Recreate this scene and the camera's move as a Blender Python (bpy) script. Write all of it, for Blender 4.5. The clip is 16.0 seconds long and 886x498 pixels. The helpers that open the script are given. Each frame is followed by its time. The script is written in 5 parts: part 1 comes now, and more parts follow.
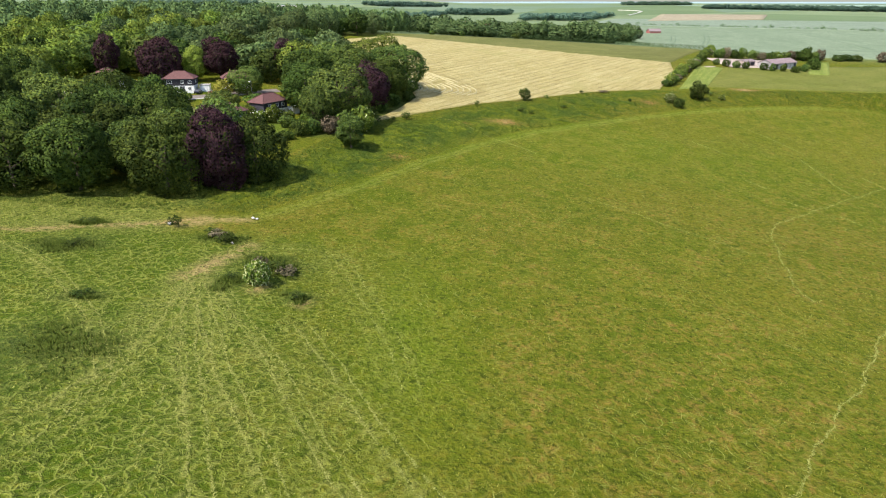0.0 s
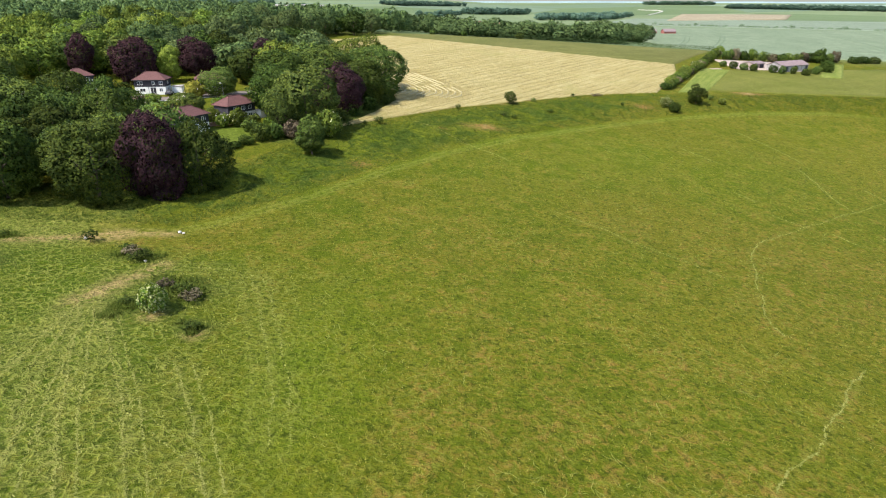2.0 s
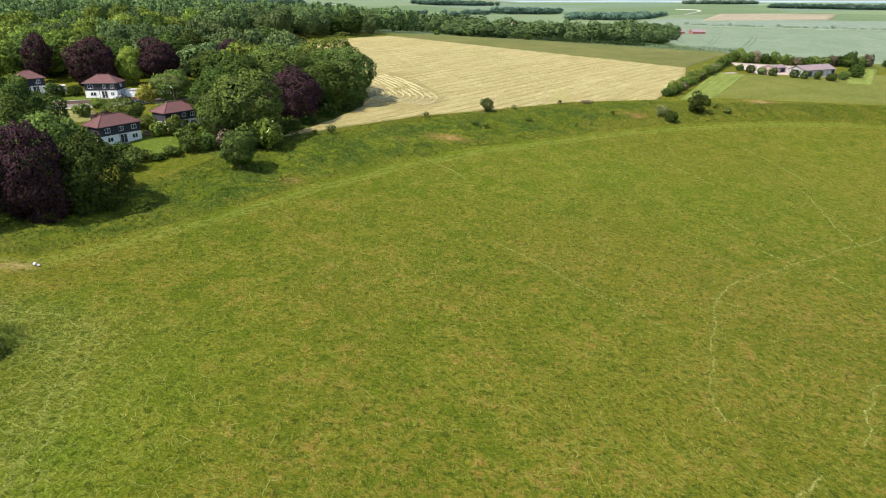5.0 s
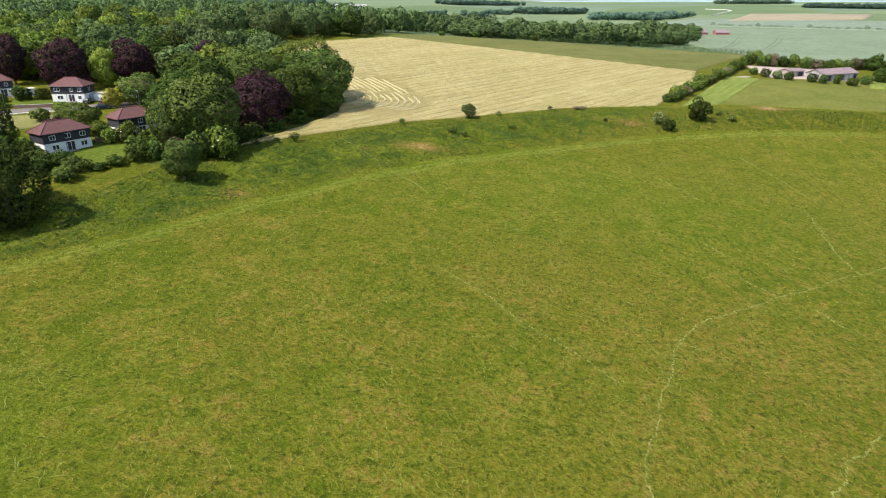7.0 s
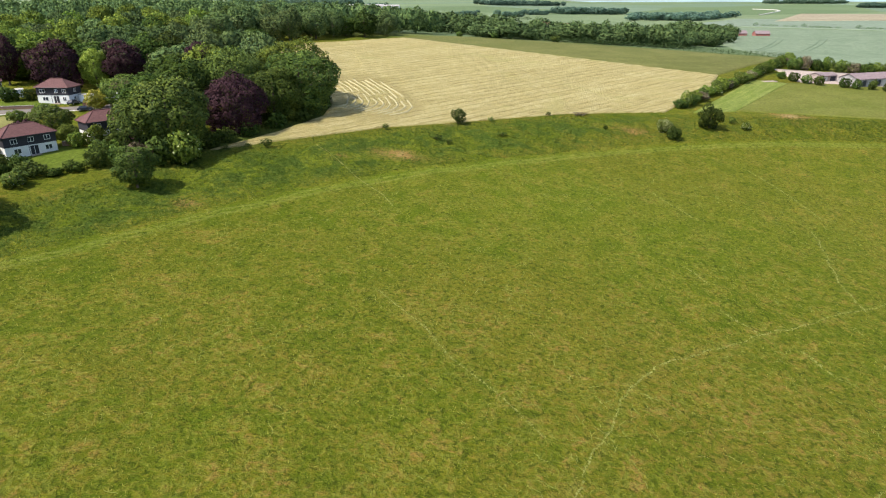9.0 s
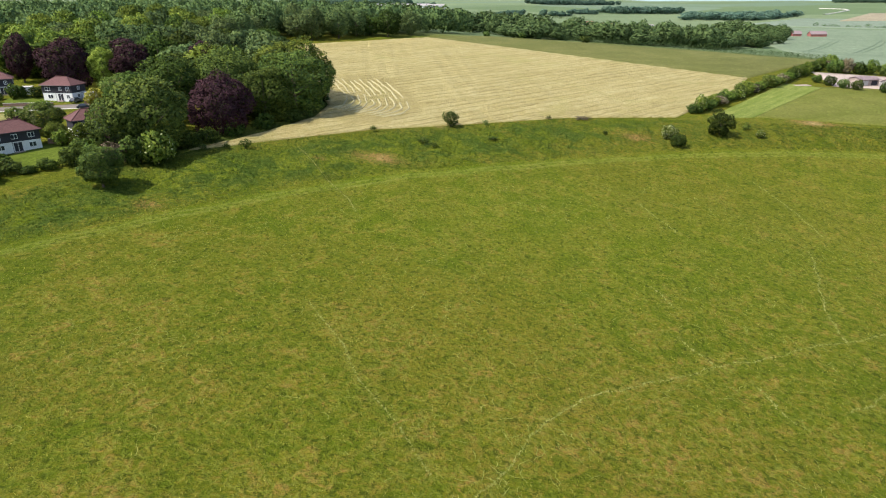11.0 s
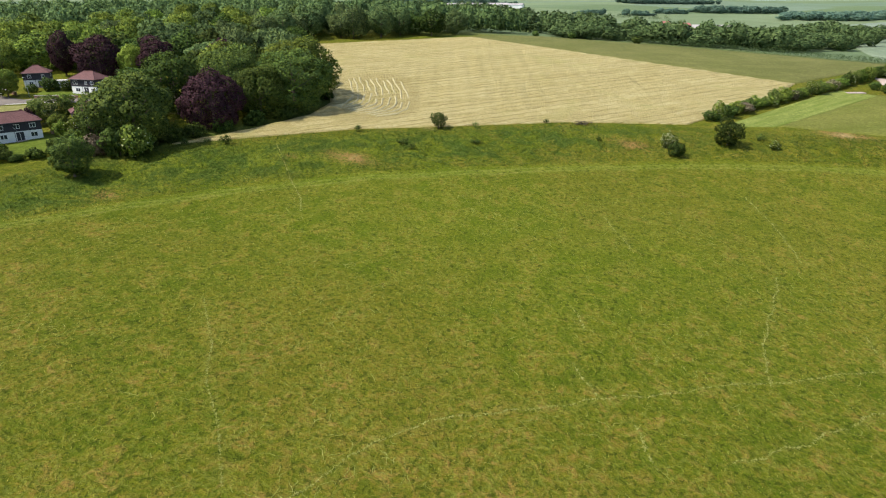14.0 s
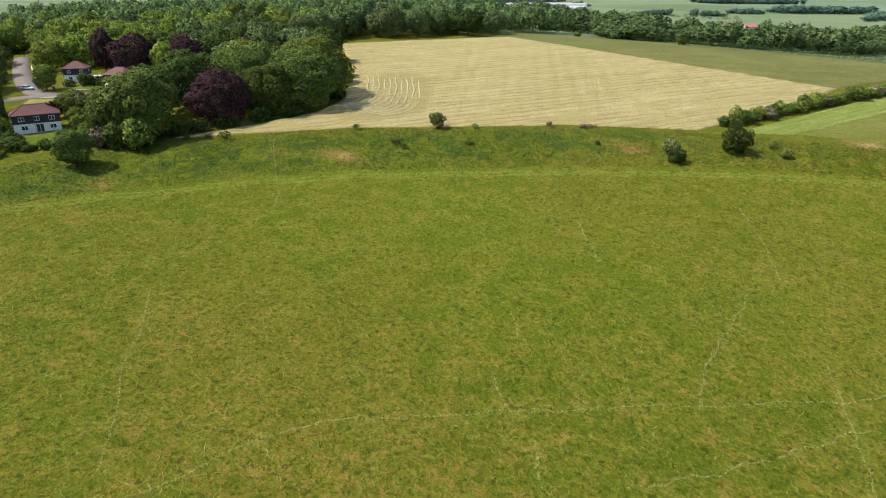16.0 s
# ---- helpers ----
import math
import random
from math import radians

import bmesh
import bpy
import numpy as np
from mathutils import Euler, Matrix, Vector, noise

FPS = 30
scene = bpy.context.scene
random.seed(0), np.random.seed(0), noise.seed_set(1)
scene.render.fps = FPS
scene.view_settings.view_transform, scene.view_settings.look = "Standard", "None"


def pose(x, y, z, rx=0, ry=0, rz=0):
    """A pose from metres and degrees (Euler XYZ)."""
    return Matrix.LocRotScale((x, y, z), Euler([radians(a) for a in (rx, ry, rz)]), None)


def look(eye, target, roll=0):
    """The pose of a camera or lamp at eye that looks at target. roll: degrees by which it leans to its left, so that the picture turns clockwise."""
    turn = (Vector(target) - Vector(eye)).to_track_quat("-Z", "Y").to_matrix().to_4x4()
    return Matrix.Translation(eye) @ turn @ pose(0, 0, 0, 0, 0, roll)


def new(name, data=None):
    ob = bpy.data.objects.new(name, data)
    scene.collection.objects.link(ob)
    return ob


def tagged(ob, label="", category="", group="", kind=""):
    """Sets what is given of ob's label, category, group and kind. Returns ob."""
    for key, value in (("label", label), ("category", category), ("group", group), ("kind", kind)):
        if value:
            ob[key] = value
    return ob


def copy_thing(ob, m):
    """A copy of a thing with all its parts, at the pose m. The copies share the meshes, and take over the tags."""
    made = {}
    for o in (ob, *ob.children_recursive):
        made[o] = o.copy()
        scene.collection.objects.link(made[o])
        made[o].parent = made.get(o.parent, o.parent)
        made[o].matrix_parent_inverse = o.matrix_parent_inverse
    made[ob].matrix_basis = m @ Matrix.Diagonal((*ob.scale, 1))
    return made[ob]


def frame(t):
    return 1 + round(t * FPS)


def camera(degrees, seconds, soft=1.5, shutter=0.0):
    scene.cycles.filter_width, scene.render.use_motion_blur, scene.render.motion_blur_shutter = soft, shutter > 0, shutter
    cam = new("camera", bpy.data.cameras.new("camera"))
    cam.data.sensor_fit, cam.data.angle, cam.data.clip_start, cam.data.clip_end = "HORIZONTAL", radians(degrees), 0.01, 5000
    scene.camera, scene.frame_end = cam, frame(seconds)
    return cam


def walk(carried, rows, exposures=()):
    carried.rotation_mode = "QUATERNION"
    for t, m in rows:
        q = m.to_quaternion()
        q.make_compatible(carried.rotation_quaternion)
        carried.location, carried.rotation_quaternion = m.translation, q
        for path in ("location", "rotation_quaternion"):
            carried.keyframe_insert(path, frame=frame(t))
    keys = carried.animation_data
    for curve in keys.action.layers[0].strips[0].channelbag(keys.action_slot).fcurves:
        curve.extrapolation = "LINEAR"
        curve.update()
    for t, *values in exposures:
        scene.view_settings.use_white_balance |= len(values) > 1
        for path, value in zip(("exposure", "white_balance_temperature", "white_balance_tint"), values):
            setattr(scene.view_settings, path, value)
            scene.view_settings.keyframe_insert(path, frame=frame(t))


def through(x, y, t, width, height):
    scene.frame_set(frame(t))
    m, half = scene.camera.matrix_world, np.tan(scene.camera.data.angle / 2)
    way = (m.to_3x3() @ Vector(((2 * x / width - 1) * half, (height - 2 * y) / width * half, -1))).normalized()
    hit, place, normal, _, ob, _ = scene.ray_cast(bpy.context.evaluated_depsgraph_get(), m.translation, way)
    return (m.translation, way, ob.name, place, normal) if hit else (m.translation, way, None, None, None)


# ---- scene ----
cam = camera(70.9, 16.0, soft=1.15)
METRES, EYE, TILT, LEAN, TURN = 155.0, 48.0, -21.7, 0.0, 0.0
ROWS = [
    (0.0, 0.0, 0.0, 0.0, 0.0, 0.0, 0.0),
    (0.5, 0.0229, 0.0145, 0.0054, 0.43, -0.02, -0.19),
    (1.0, 0.046, 0.0303, 0.0113, 0.88, -0.04, -0.39),
    (1.5, 0.0692, 0.0471, 0.0175, 1.32, -0.05, -0.57),
    (2.0, 0.0925, 0.065, 0.0241, 1.75, -0.05, -0.75),
    (2.5, 0.1159, 0.0837, 0.0311, 2.21, -0.07, -0.95),
    (3.0, 0.1391, 0.1033, 0.0385, 2.73, -0.1, -1.15),
    (3.5, 0.1621, 0.1236, 0.0462, 3.25, -0.12, -1.37),
    (4.0, 0.185, 0.1448, 0.054, 3.78, -0.13, -1.57),
    (6.5, 0.2984, 0.2529, 0.096, 6.54, -0.23, -2.55),
    (7.0, 0.321, 0.274, 0.1041, 7.2, -0.26, -2.8),
    (7.5, 0.3431, 0.295, 0.112, 7.94, -0.29, -3.06),
    (8.0, 0.3654, 0.3156, 0.1199, 8.75, -0.32, -3.36),
    (8.5, 0.3885, 0.3351, 0.1272, 9.68, -0.36, -3.71),
    (9.0, 0.4112, 0.352, 0.1337, 10.67, -0.45, -4.07),
    (11.5, 0.5431, 0.4268, 0.1617, 16.51, -1.02, -6.19),
    (12.0, 0.5709, 0.4402, 0.1667, 17.79, -1.17, -6.65),
    (12.5, 0.5991, 0.4537, 0.1718, 19.05, -1.32, -7.12),
    (13.0, 0.6273, 0.4672, 0.177, 20.33, -1.51, -7.59),
    (13.5, 0.6556, 0.481, 0.1823, 21.67, -1.7, -8.08),
    (14.0, 0.6838, 0.4952, 0.1878, 23.08, -1.92, -8.59),
    (14.5, 0.712, 0.5099, 0.1933, 24.53, -2.15, -9.09),
    (15.0, 0.7399, 0.525, 0.199, 26.05, -2.41, -9.62),
    (15.5, 0.7673, 0.5408, 0.205, 27.61, -2.69, -10.16),
    (16.0, 0.7941, 0.5567, 0.2112, 29.14, -2.96, -10.68),
]
walk(cam, [(t, pose(0, 0, EYE, TILT, LEAN, TURN) @ pose(METRES * x, METRES * y, METRES * z, 90 + pitch, roll, yaw)) for t, x, y, z, yaw, pitch, roll in ROWS], ((0.0, 0.89), (8.0, 0.80), (12.0, 0.72), (16.0, 0.68)))


# ---- world and sun ----
SUN_AZ, SUN_EL = 220.0, 55.0          # the sun stands behind the start of the walk, to its left
world = bpy.data.worlds.new("sky")
scene.world = world
world.use_nodes = True
wt = world.node_tree
sky = wt.nodes.new("ShaderNodeTexSky")
sky.sky_type = "NISHITA"
sky.sun_disc = False
sky.sun_elevation = radians(SUN_EL)
sky.sun_rotation = radians(90 - SUN_AZ)
sky.air_density, sky.dust_density, sky.ozone_density = 1.0, 1.6, 1.0
wt.links.new(sky.outputs[0], wt.nodes["Background"].inputs[0])
wt.nodes["Background"].inputs[1].default_value = 0.15
lamp = bpy.data.lights.new("sun", "SUN")
lamp.energy, lamp.angle, lamp.color = 3.85, radians(0.53), (1.0, 0.95, 0.86)
ca, sa, ce, se = math.cos(radians(SUN_AZ)), math.sin(radians(SUN_AZ)), math.cos(radians(SUN_EL)), math.sin(radians(SUN_EL))
new("sun", lamp).matrix_world = look((300 * ca * ce, 300 * sa * ce, 300 * se), (0, 0, 0))


# ---- node helpers and materials ----
class Mat:
    def __init__(self, name, rough=0.9, spec=0.2):
        self.m = bpy.data.materials.new(name)
        self.m.use_nodes = True
        self.t = self.m.node_tree
        self.b = self.t.nodes["Principled BSDF"]
        self.b.inputs["Roughness"].default_value = rough
        self.b.inputs["Specular IOR Level"].default_value = spec
        self.co = None

    def link(self, value, socket):
        if isinstance(value, bpy.types.NodeSocket):
            self.t.links.new(value, socket)
        elif isinstance(value, (tuple, list)) and len(value) == 3 and socket.type == "RGBA":
            socket.default_value = (*value, 1)
        else:
            socket.default_value = value

    def pos(self):
        if self.co is None:
            self.co = self.t.nodes.new("ShaderNodeTexCoord").outputs["Object"]
        return self.co

    def moved(self, scale=(1, 1, 1), turn=0.0):
        """Coordinates turned about z, then scaled."""
        out = self.pos()
        for key, value in (("Rotation", (0, 0, radians(turn))), ("Scale", scale)):
            n = self.t.nodes.new("ShaderNodeMapping")
            n.inputs[key].default_value = value
            self.t.links.new(out, n.inputs["Vector"])
            out = n.outputs[0]
        return out

    def veins(self, scale, width, warp=0.6):
        """A crooked net: the edges of uneven cells."""
        n = self.t.nodes.new("ShaderNodeTexNoise")
        n.inputs["Scale"].default_value, n.inputs["Detail"].default_value = scale * 1.1, 4.0
        self.t.links.new(self.pos(), n.inputs["Vector"])
        v = self.t.nodes.new("ShaderNodeVectorMath")
        v.operation = "MULTIPLY_ADD"
        self.t.links.new(n.outputs["Color"], v.inputs[0])
        v.inputs[1].default_value = (2 * warp / scale,) * 3
        self.t.links.new(self.pos(), v.inputs[2])
        e = self.t.nodes.new("ShaderNodeTexVoronoi")
        e.voronoi_dimensions, e.feature = "2D", "DISTANCE_TO_EDGE"
        e.inputs["Scale"].default_value = scale
        self.t.links.new(v.outputs[0], e.inputs["Vector"])
        return self.band(e.outputs["Distance"], width, 0.0)

    def fbm(self, scale, detail=4.0, rough=0.55, twist=0.0, vec=None):
        n = self.t.nodes.new("ShaderNodeTexNoise")
        n.inputs["Scale"].default_value, n.inputs["Detail"].default_value = scale, detail
        n.inputs["Roughness"].default_value, n.inputs["Distortion"].default_value = rough, twist
        self.t.links.new(vec or self.pos(), n.inputs["Vector"])
        return n.outputs["Fac"]

    def cells(self, scale, vec=None, what="Color"):
        n = self.t.nodes.new("ShaderNodeTexVoronoi")
        n.inputs["Scale"].default_value = scale
        self.t.links.new(vec or self.pos(), n.inputs["Vector"])
        return n.outputs[what]

    def band(self, value, lo, hi, a=0.0, b=1.0):
        n = self.t.nodes.new("ShaderNodeMapRange")
        n.interpolation_type = "SMOOTHSTEP"
        self.link(value, n.inputs[0])
        for k, x in enumerate((lo, hi, a, b)):
            n.inputs[k + 1].default_value = x
        return n.outputs[0]

    def math(self, op, a, b=0.0):
        n = self.t.nodes.new("ShaderNodeMath")
        n.operation = op
        self.link(a, n.inputs[0])
        self.link(b, n.inputs[1])
        return n.outputs[0]

    def mix(self, fac, a, b, how="MIX"):
        n = self.t.nodes.new("ShaderNodeMix")
        n.data_type, n.blend_type = "RGBA", how
        self.link(fac, n.inputs["Factor"])
        self.link(a, n.inputs[6])
        self.link(b, n.inputs[7])
        return n.outputs[2]

    def attr(self, name):
        n = self.t.nodes.new("ShaderNodeAttribute")
        n.attribute_name = name
        return n.outputs["Fac"]

    def island(self):
        return self.t.nodes.new("ShaderNodeNewGeometry").outputs["Random Per Island"]

    def each(self):
        return self.t.nodes.new("ShaderNodeObjectInfo").outputs["Random"]

    def hsv(self, color, hue=0.5, sat=1.0, val=1.0):
        n = self.t.nodes.new("ShaderNodeHueSaturation")
        for k, x in (("Hue", hue), ("Saturation", sat), ("Value", val), ("Color", color)):
            self.link(x, n.inputs[k])
        return n.outputs[0]

    def bump(self, value, strength=0.4, dist=0.1):
        n = self.t.nodes.new("ShaderNodeBump")
        n.inputs["Strength"].default_value, n.inputs["Distance"].default_value = strength, dist
        self.link(value, n.inputs["Height"])
        self.t.links.new(n.outputs[0], self.b.inputs["Normal"])

    def color(self, value):
        self.link(value, self.b.inputs["Base Color"])
        return self.m


def leaf_material(name, dark, light, through=0.22, hue_swing=0.014, val_swing=0.55):
    """Leaves: each clump and each plant a little different; some light passes through."""
    k = Mat(name, 0.75, 0.05)
    c = k.mix(k.island(), dark, light)
    c = k.mix(k.band(k.fbm(0.35, 3), 0.35, 0.7), c, k.hsv(c, 0.49, 0.95, 1.25))
    e = k.each()
    c = k.hsv(c, k.band(e, 0, 1, 0.5 - hue_swing, 0.5 + hue_swing), 1.0, k.band(k.math("FRACT", k.math("MULTIPLY", e, 7.3)), 0, 1, 1 - val_swing / 2, 1 + val_swing / 2))
    k.color(c)
    tr = k.t.nodes.new("ShaderNodeBsdfTranslucent")
    k.t.links.new(c, tr.inputs["Color"])
    mx = k.t.nodes.new("ShaderNodeMixShader")
    mx.inputs[0].default_value = through
    k.t.links.new(k.b.outputs[0], mx.inputs[1])
    k.t.links.new(tr.outputs[0], mx.inputs[2])
    k.t.links.new(mx.outputs[0], k.t.nodes["Material Output"].inputs["Surface"])
    return k.m


def plain(name, base, rough=0.85, spec=0.25, grain=6.0, swing=0.25, bump=0.15, stain=0.25, metal=0.0):
    """A painted, stony or baked surface with grain and larger stains."""
    k = Mat(name, rough, spec)
    k.b.inputs["Metallic"].default_value = metal
    f = k.fbm(grain, 5)
    c = k.mix(k.band(f, 0.3, 0.7), tuple(v * (1 - swing) for v in base), tuple(min(1, v * (1 + swing)) for v in base))
    c = k.mix(k.band(k.fbm(0.7, 4, 0.6, 0.6), 0.45, 0.75, 0, stain), c, tuple(v * 0.55 for v in base))
    k.bump(f, bump, 0.03)
    return k.color(c)


def ground_material():
    k = Mat("meadow_grass", 0.95, 0.06)
    big, mid = k.fbm(0.022, 4, 0.55, 0.8), k.fbm(0.15, 5, 0.62, 1.0)
    small, fine, spots = k.fbm(0.55, 6, 0.62, 1.2), k.fbm(2.4, 5, 0.66, 0.8), k.fbm(1.15, 4, 0.6, 0.6)
    c = k.mix(k.band(mid, 0.34, 0.66), (0.071, 0.096, 0.004), (0.126, 0.120, 0.009))
    c = k.mix(k.band(big, 0.40, 0.66, 0, 0.85), c, (0.128, 0.114, 0.011))
    dry = k.math("MULTIPLY", k.band(small, 0.46, 0.66), k.math("ADD", k.attr("dry"), k.band(mid, 0.47, 0.63, 0, 0.7)))
    c = k.mix(k.math("MULTIPLY", k.attr("sere"), k.band(small, 0.3, 0.6, 0.6, 1.0)), c, (0.175, 0.165, 0.015))
    c = k.mix(dry, c, (0.205, 0.130, 0.028))
    c = k.mix(k.band(small, 0.58, 0.33, 0, 0.6), c, (0.052, 0.080, 0.004))
    lush = k.math("MULTIPLY", k.attr("lush"), k.band(small, 0.25, 0.6, 0.45, 1.0))
    c = k.mix(lush, c, (0.098, 0.146, 0.006))
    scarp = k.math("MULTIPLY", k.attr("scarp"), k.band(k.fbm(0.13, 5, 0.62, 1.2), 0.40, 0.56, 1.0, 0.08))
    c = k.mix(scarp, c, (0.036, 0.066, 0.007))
    # long grass, flattened and bleached in a net of strands over darker green
    pale = k.attr("pale")
    c = k.mix(k.math("MULTIPLY", pale, k.band(spots, 0.62, 0.42, 0.55, 0.95)), c, (0.054, 0.092, 0.006))
    coarse, close = k.veins(0.62, 0.20, 0.75), k.veins(1.15, 0.12, 0.8)
    gate = k.band(k.fbm(0.30, 4, 0.6, 1.0), 0.40, 0.62)
    net = k.math("MAXIMUM", k.math("MULTIPLY", coarse, k.band(spots, 0.36, 0.56, 0.45, 1.0)), k.math("MULTIPLY", close, gate))
    c = k.mix(k.math("MULTIPLY", net, k.math("ADD", k.math("MULTIPLY", pale, k.band(mid, 0.3, 0.6, 0.32, 0.60)), k.band(mid, 0.36, 0.60, 0.07, 0.27))), c, (0.232, 0.250, 0.050))
    c = k.mix(k.math("MULTIPLY", k.attr("rust"), k.band(small, 0.34, 0.52)), c, (0.225, 0.132, 0.045))
    # scrub patches, and shade painted on the ground under the tree line
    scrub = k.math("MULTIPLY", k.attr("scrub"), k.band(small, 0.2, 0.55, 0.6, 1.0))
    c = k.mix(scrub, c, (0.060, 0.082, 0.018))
    worn = k.math("MULTIPLY", k.attr("worn"), k.band(small, 0.33, 0.56))
    c = k.mix(worn, c, (0.270, 0.265, 0.070))
    soil = k.math("MULTIPLY", k.attr("soil"), k.band(k.fbm(0.35, 6, 0.65, 1.2), 0.38, 0.55))
    c = k.mix(soil, c, (0.330, 0.235, 0.100))
    c = k.mix(k.band(spots, 0.45, 0.36, 0.0, 0.66), c, (0.026, 0.042, 0.003))
    c = k.mix(k.band(spots, 0.56, 0.68, 0.0, 0.35), c, (0.150, 0.156, 0.018))
    c = k.mix(k.band(fine, 0.32, 0.56, 0.55, 0.0), c, (0.030, 0.044, 0.003))
    c = k.mix(k.band(fine, 0.55, 0.74, 0.0, 0.45), c, (0.250, 0.240, 0.024))
    # the far land: a patchwork of downs, leys and young corn, haze painted in
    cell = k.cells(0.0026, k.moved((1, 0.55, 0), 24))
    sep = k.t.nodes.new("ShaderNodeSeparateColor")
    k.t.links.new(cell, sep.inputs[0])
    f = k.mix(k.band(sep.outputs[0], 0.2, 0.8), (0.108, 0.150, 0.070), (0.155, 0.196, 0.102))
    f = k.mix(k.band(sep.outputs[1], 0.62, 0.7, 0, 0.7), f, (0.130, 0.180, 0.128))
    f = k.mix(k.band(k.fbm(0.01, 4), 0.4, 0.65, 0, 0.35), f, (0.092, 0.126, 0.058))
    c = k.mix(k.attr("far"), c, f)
    heave = k.math("ADD", k.math("MULTIPLY", small, 0.8), k.math("MULTIPLY", fine, 0.6))
    k.bump(k.math("ADD", heave, k.math("MULTIPLY", net, k.band(pale, 0, 1, 0.10, 0.38))), 0.9, 0.6)
    return k.color(c)


def hay_material():
    k = Mat("mown_hay", 0.9, 0.12)
    fine, small, crumb = k.fbm(2.6, 6, 0.70, 0.8), k.fbm(0.16, 5, 0.6, 1.0), k.fbm(0.85, 6, 0.70, 1.0)
    streak = k.fbm(1.0, 7, 0.66, 0.0, k.moved((0.030, 1.25, 1), -54))
    broad = k.fbm(1.0, 4, 0.6, 0.2, k.moved((0.008, 0.12, 1), -54))
    rows = k.t.nodes.new("ShaderNodeTexWave")
    rows.bands_direction = "Y"
    for key, value in (("Scale", 0.075), ("Distortion", 0.9), ("Detail", 4.0), ("Detail Scale", 1.6), ("Detail Roughness", 0.7)):
        rows.inputs[key].default_value = value
    k.t.links.new(k.moved((1, 1, 1), -54), rows.inputs["Vector"])
    c = k.mix(k.band(small, 0.35, 0.65), (0.378, 0.314, 0.134), (0.432, 0.366, 0.174))
    c = k.mix(k.band(broad, 0.46, 0.60, 0, 0.35), c, (0.280, 0.225, 0.078))
    line = k.math("MULTIPLY", k.band(rows.outputs["Fac"], 0.80, 0.97), k.band(k.fbm(0.035, 4, 0.6, 1.0), 0.38, 0.56, 0.15, 0.95))
    c = k.mix(k.math("MULTIPLY", line, k.band(crumb, 0.40, 0.58, 0.12, 1.0)), c, (0.190, 0.145, 0.048))
    c = k.mix(k.math("MULTIPLY", k.band(streak, 0.535, 0.58, 0, 0.9), k.band(crumb, 0.42, 0.58, 0.15, 1.0)), c, (0.185, 0.148, 0.048))
    c = k.mix(k.band(streak, 0.42, 0.34, 0, 0.35), c, (0.490, 0.430, 0.225))
    c = k.mix(k.math("MULTIPLY", k.attr("stubble"), k.band(crumb, 0.25, 0.6, 0.4, 0.9)), c, (0.185, 0.140, 0.048))
    c = k.mix(k.band(k.fbm(0.045, 5, 0.6, 1.0), 0.54, 0.72, 0, 0.45), c, (0.275, 0.265, 0.080))
    c = k.mix(k.band(crumb, 0.36, 0.50, 0.7, 0.0), c, (0.215, 0.180, 0.055))
    c = k.mix(k.band(fine, 0.36, 0.54, 0.5, 0.0), c, (0.195, 0.155, 0.046))
    c = k.mix(k.band(fine, 0.56, 0.74, 0.0, 0.6), c, (0.540, 0.480, 0.280))
    k.bump(k.math("ADD", fine, k.math("MULTIPLY", crumb, 1.4)), 1.0, 0.4)
    return k.color(c)


def field_material(name, a, b, streak=(0.3, 0.03), turn=0.0, rough=0.95, tufts=1.3):
    k = Mat(name, rough, 0.08)
    s = k.fbm(1.0, 5, 0.6, 0.4, k.moved((streak[0], streak[1], 1), turn))
    c = k.mix(k.band(s, 0.36, 0.64), a, b)
    c = k.mix(k.band(k.fbm(0.02, 5, 0.6, 1.0), 0.42, 0.68, 0, 0.5), c, tuple(v * 0.78 for v in a))
    f = k.fbm(tufts, 5, 0.65, 0.8)
    c = k.mix(k.band(f, 0.32, 0.62, 0.6, 0.0), c, tuple(v * 0.5 for v in a))
    c = k.mix(k.band(k.fbm(tufts * 0.45, 5, 0.65, 1.2), 0.54, 0.70, 0, 0.5), c, tuple(v * 1.45 for v in b))
    k.bump(f, 0.5, 0.25)
    return k.color(c)


GRASS = ground_material()
HAY = hay_material()
STRAW = plain("raked_straw", (0.345, 0.305, 0.165), 0.9, 0.1, 3.0, 0.3, 0.5)
OLIVE = field_material("rough_pasture", (0.105, 0.112, 0.028), (0.150, 0.145, 0.045), (0.012, 0.06), 21)
MOWN = field_material("mown_strip", (0.128, 0.165, 0.028), (0.205, 0.230, 0.058), (0.02, 0.55), -64)
LAWN = field_material("lawn", (0.074, 0.106, 0.010), (0.102, 0.132, 0.018), (0.5, 0.4), 30)
VERGE = field_material("dry_verge", (0.190, 0.185, 0.060), (0.250, 0.235, 0.085), (0.2, 0.2), 0)
EASTFIELD = field_material("short_pasture", (0.108, 0.122, 0.020), (0.150, 0.150, 0.034), (0.04, 0.02), 15)
# aerial haze painted into the base colours of the far ridges
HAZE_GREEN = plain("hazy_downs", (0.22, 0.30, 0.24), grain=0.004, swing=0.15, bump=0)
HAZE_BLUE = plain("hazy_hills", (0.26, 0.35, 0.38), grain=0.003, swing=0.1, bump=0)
# crop green, paled and blued to stand in for distance haze
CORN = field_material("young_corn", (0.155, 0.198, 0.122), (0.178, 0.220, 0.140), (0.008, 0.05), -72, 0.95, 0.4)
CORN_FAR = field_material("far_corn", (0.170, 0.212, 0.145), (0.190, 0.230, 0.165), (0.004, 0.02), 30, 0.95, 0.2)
PLOUGH = field_material("pale_plough", (0.270, 0.225, 0.145), (0.315, 0.270, 0.185), (0.004, 0.03), 15, 0.95, 0.2)
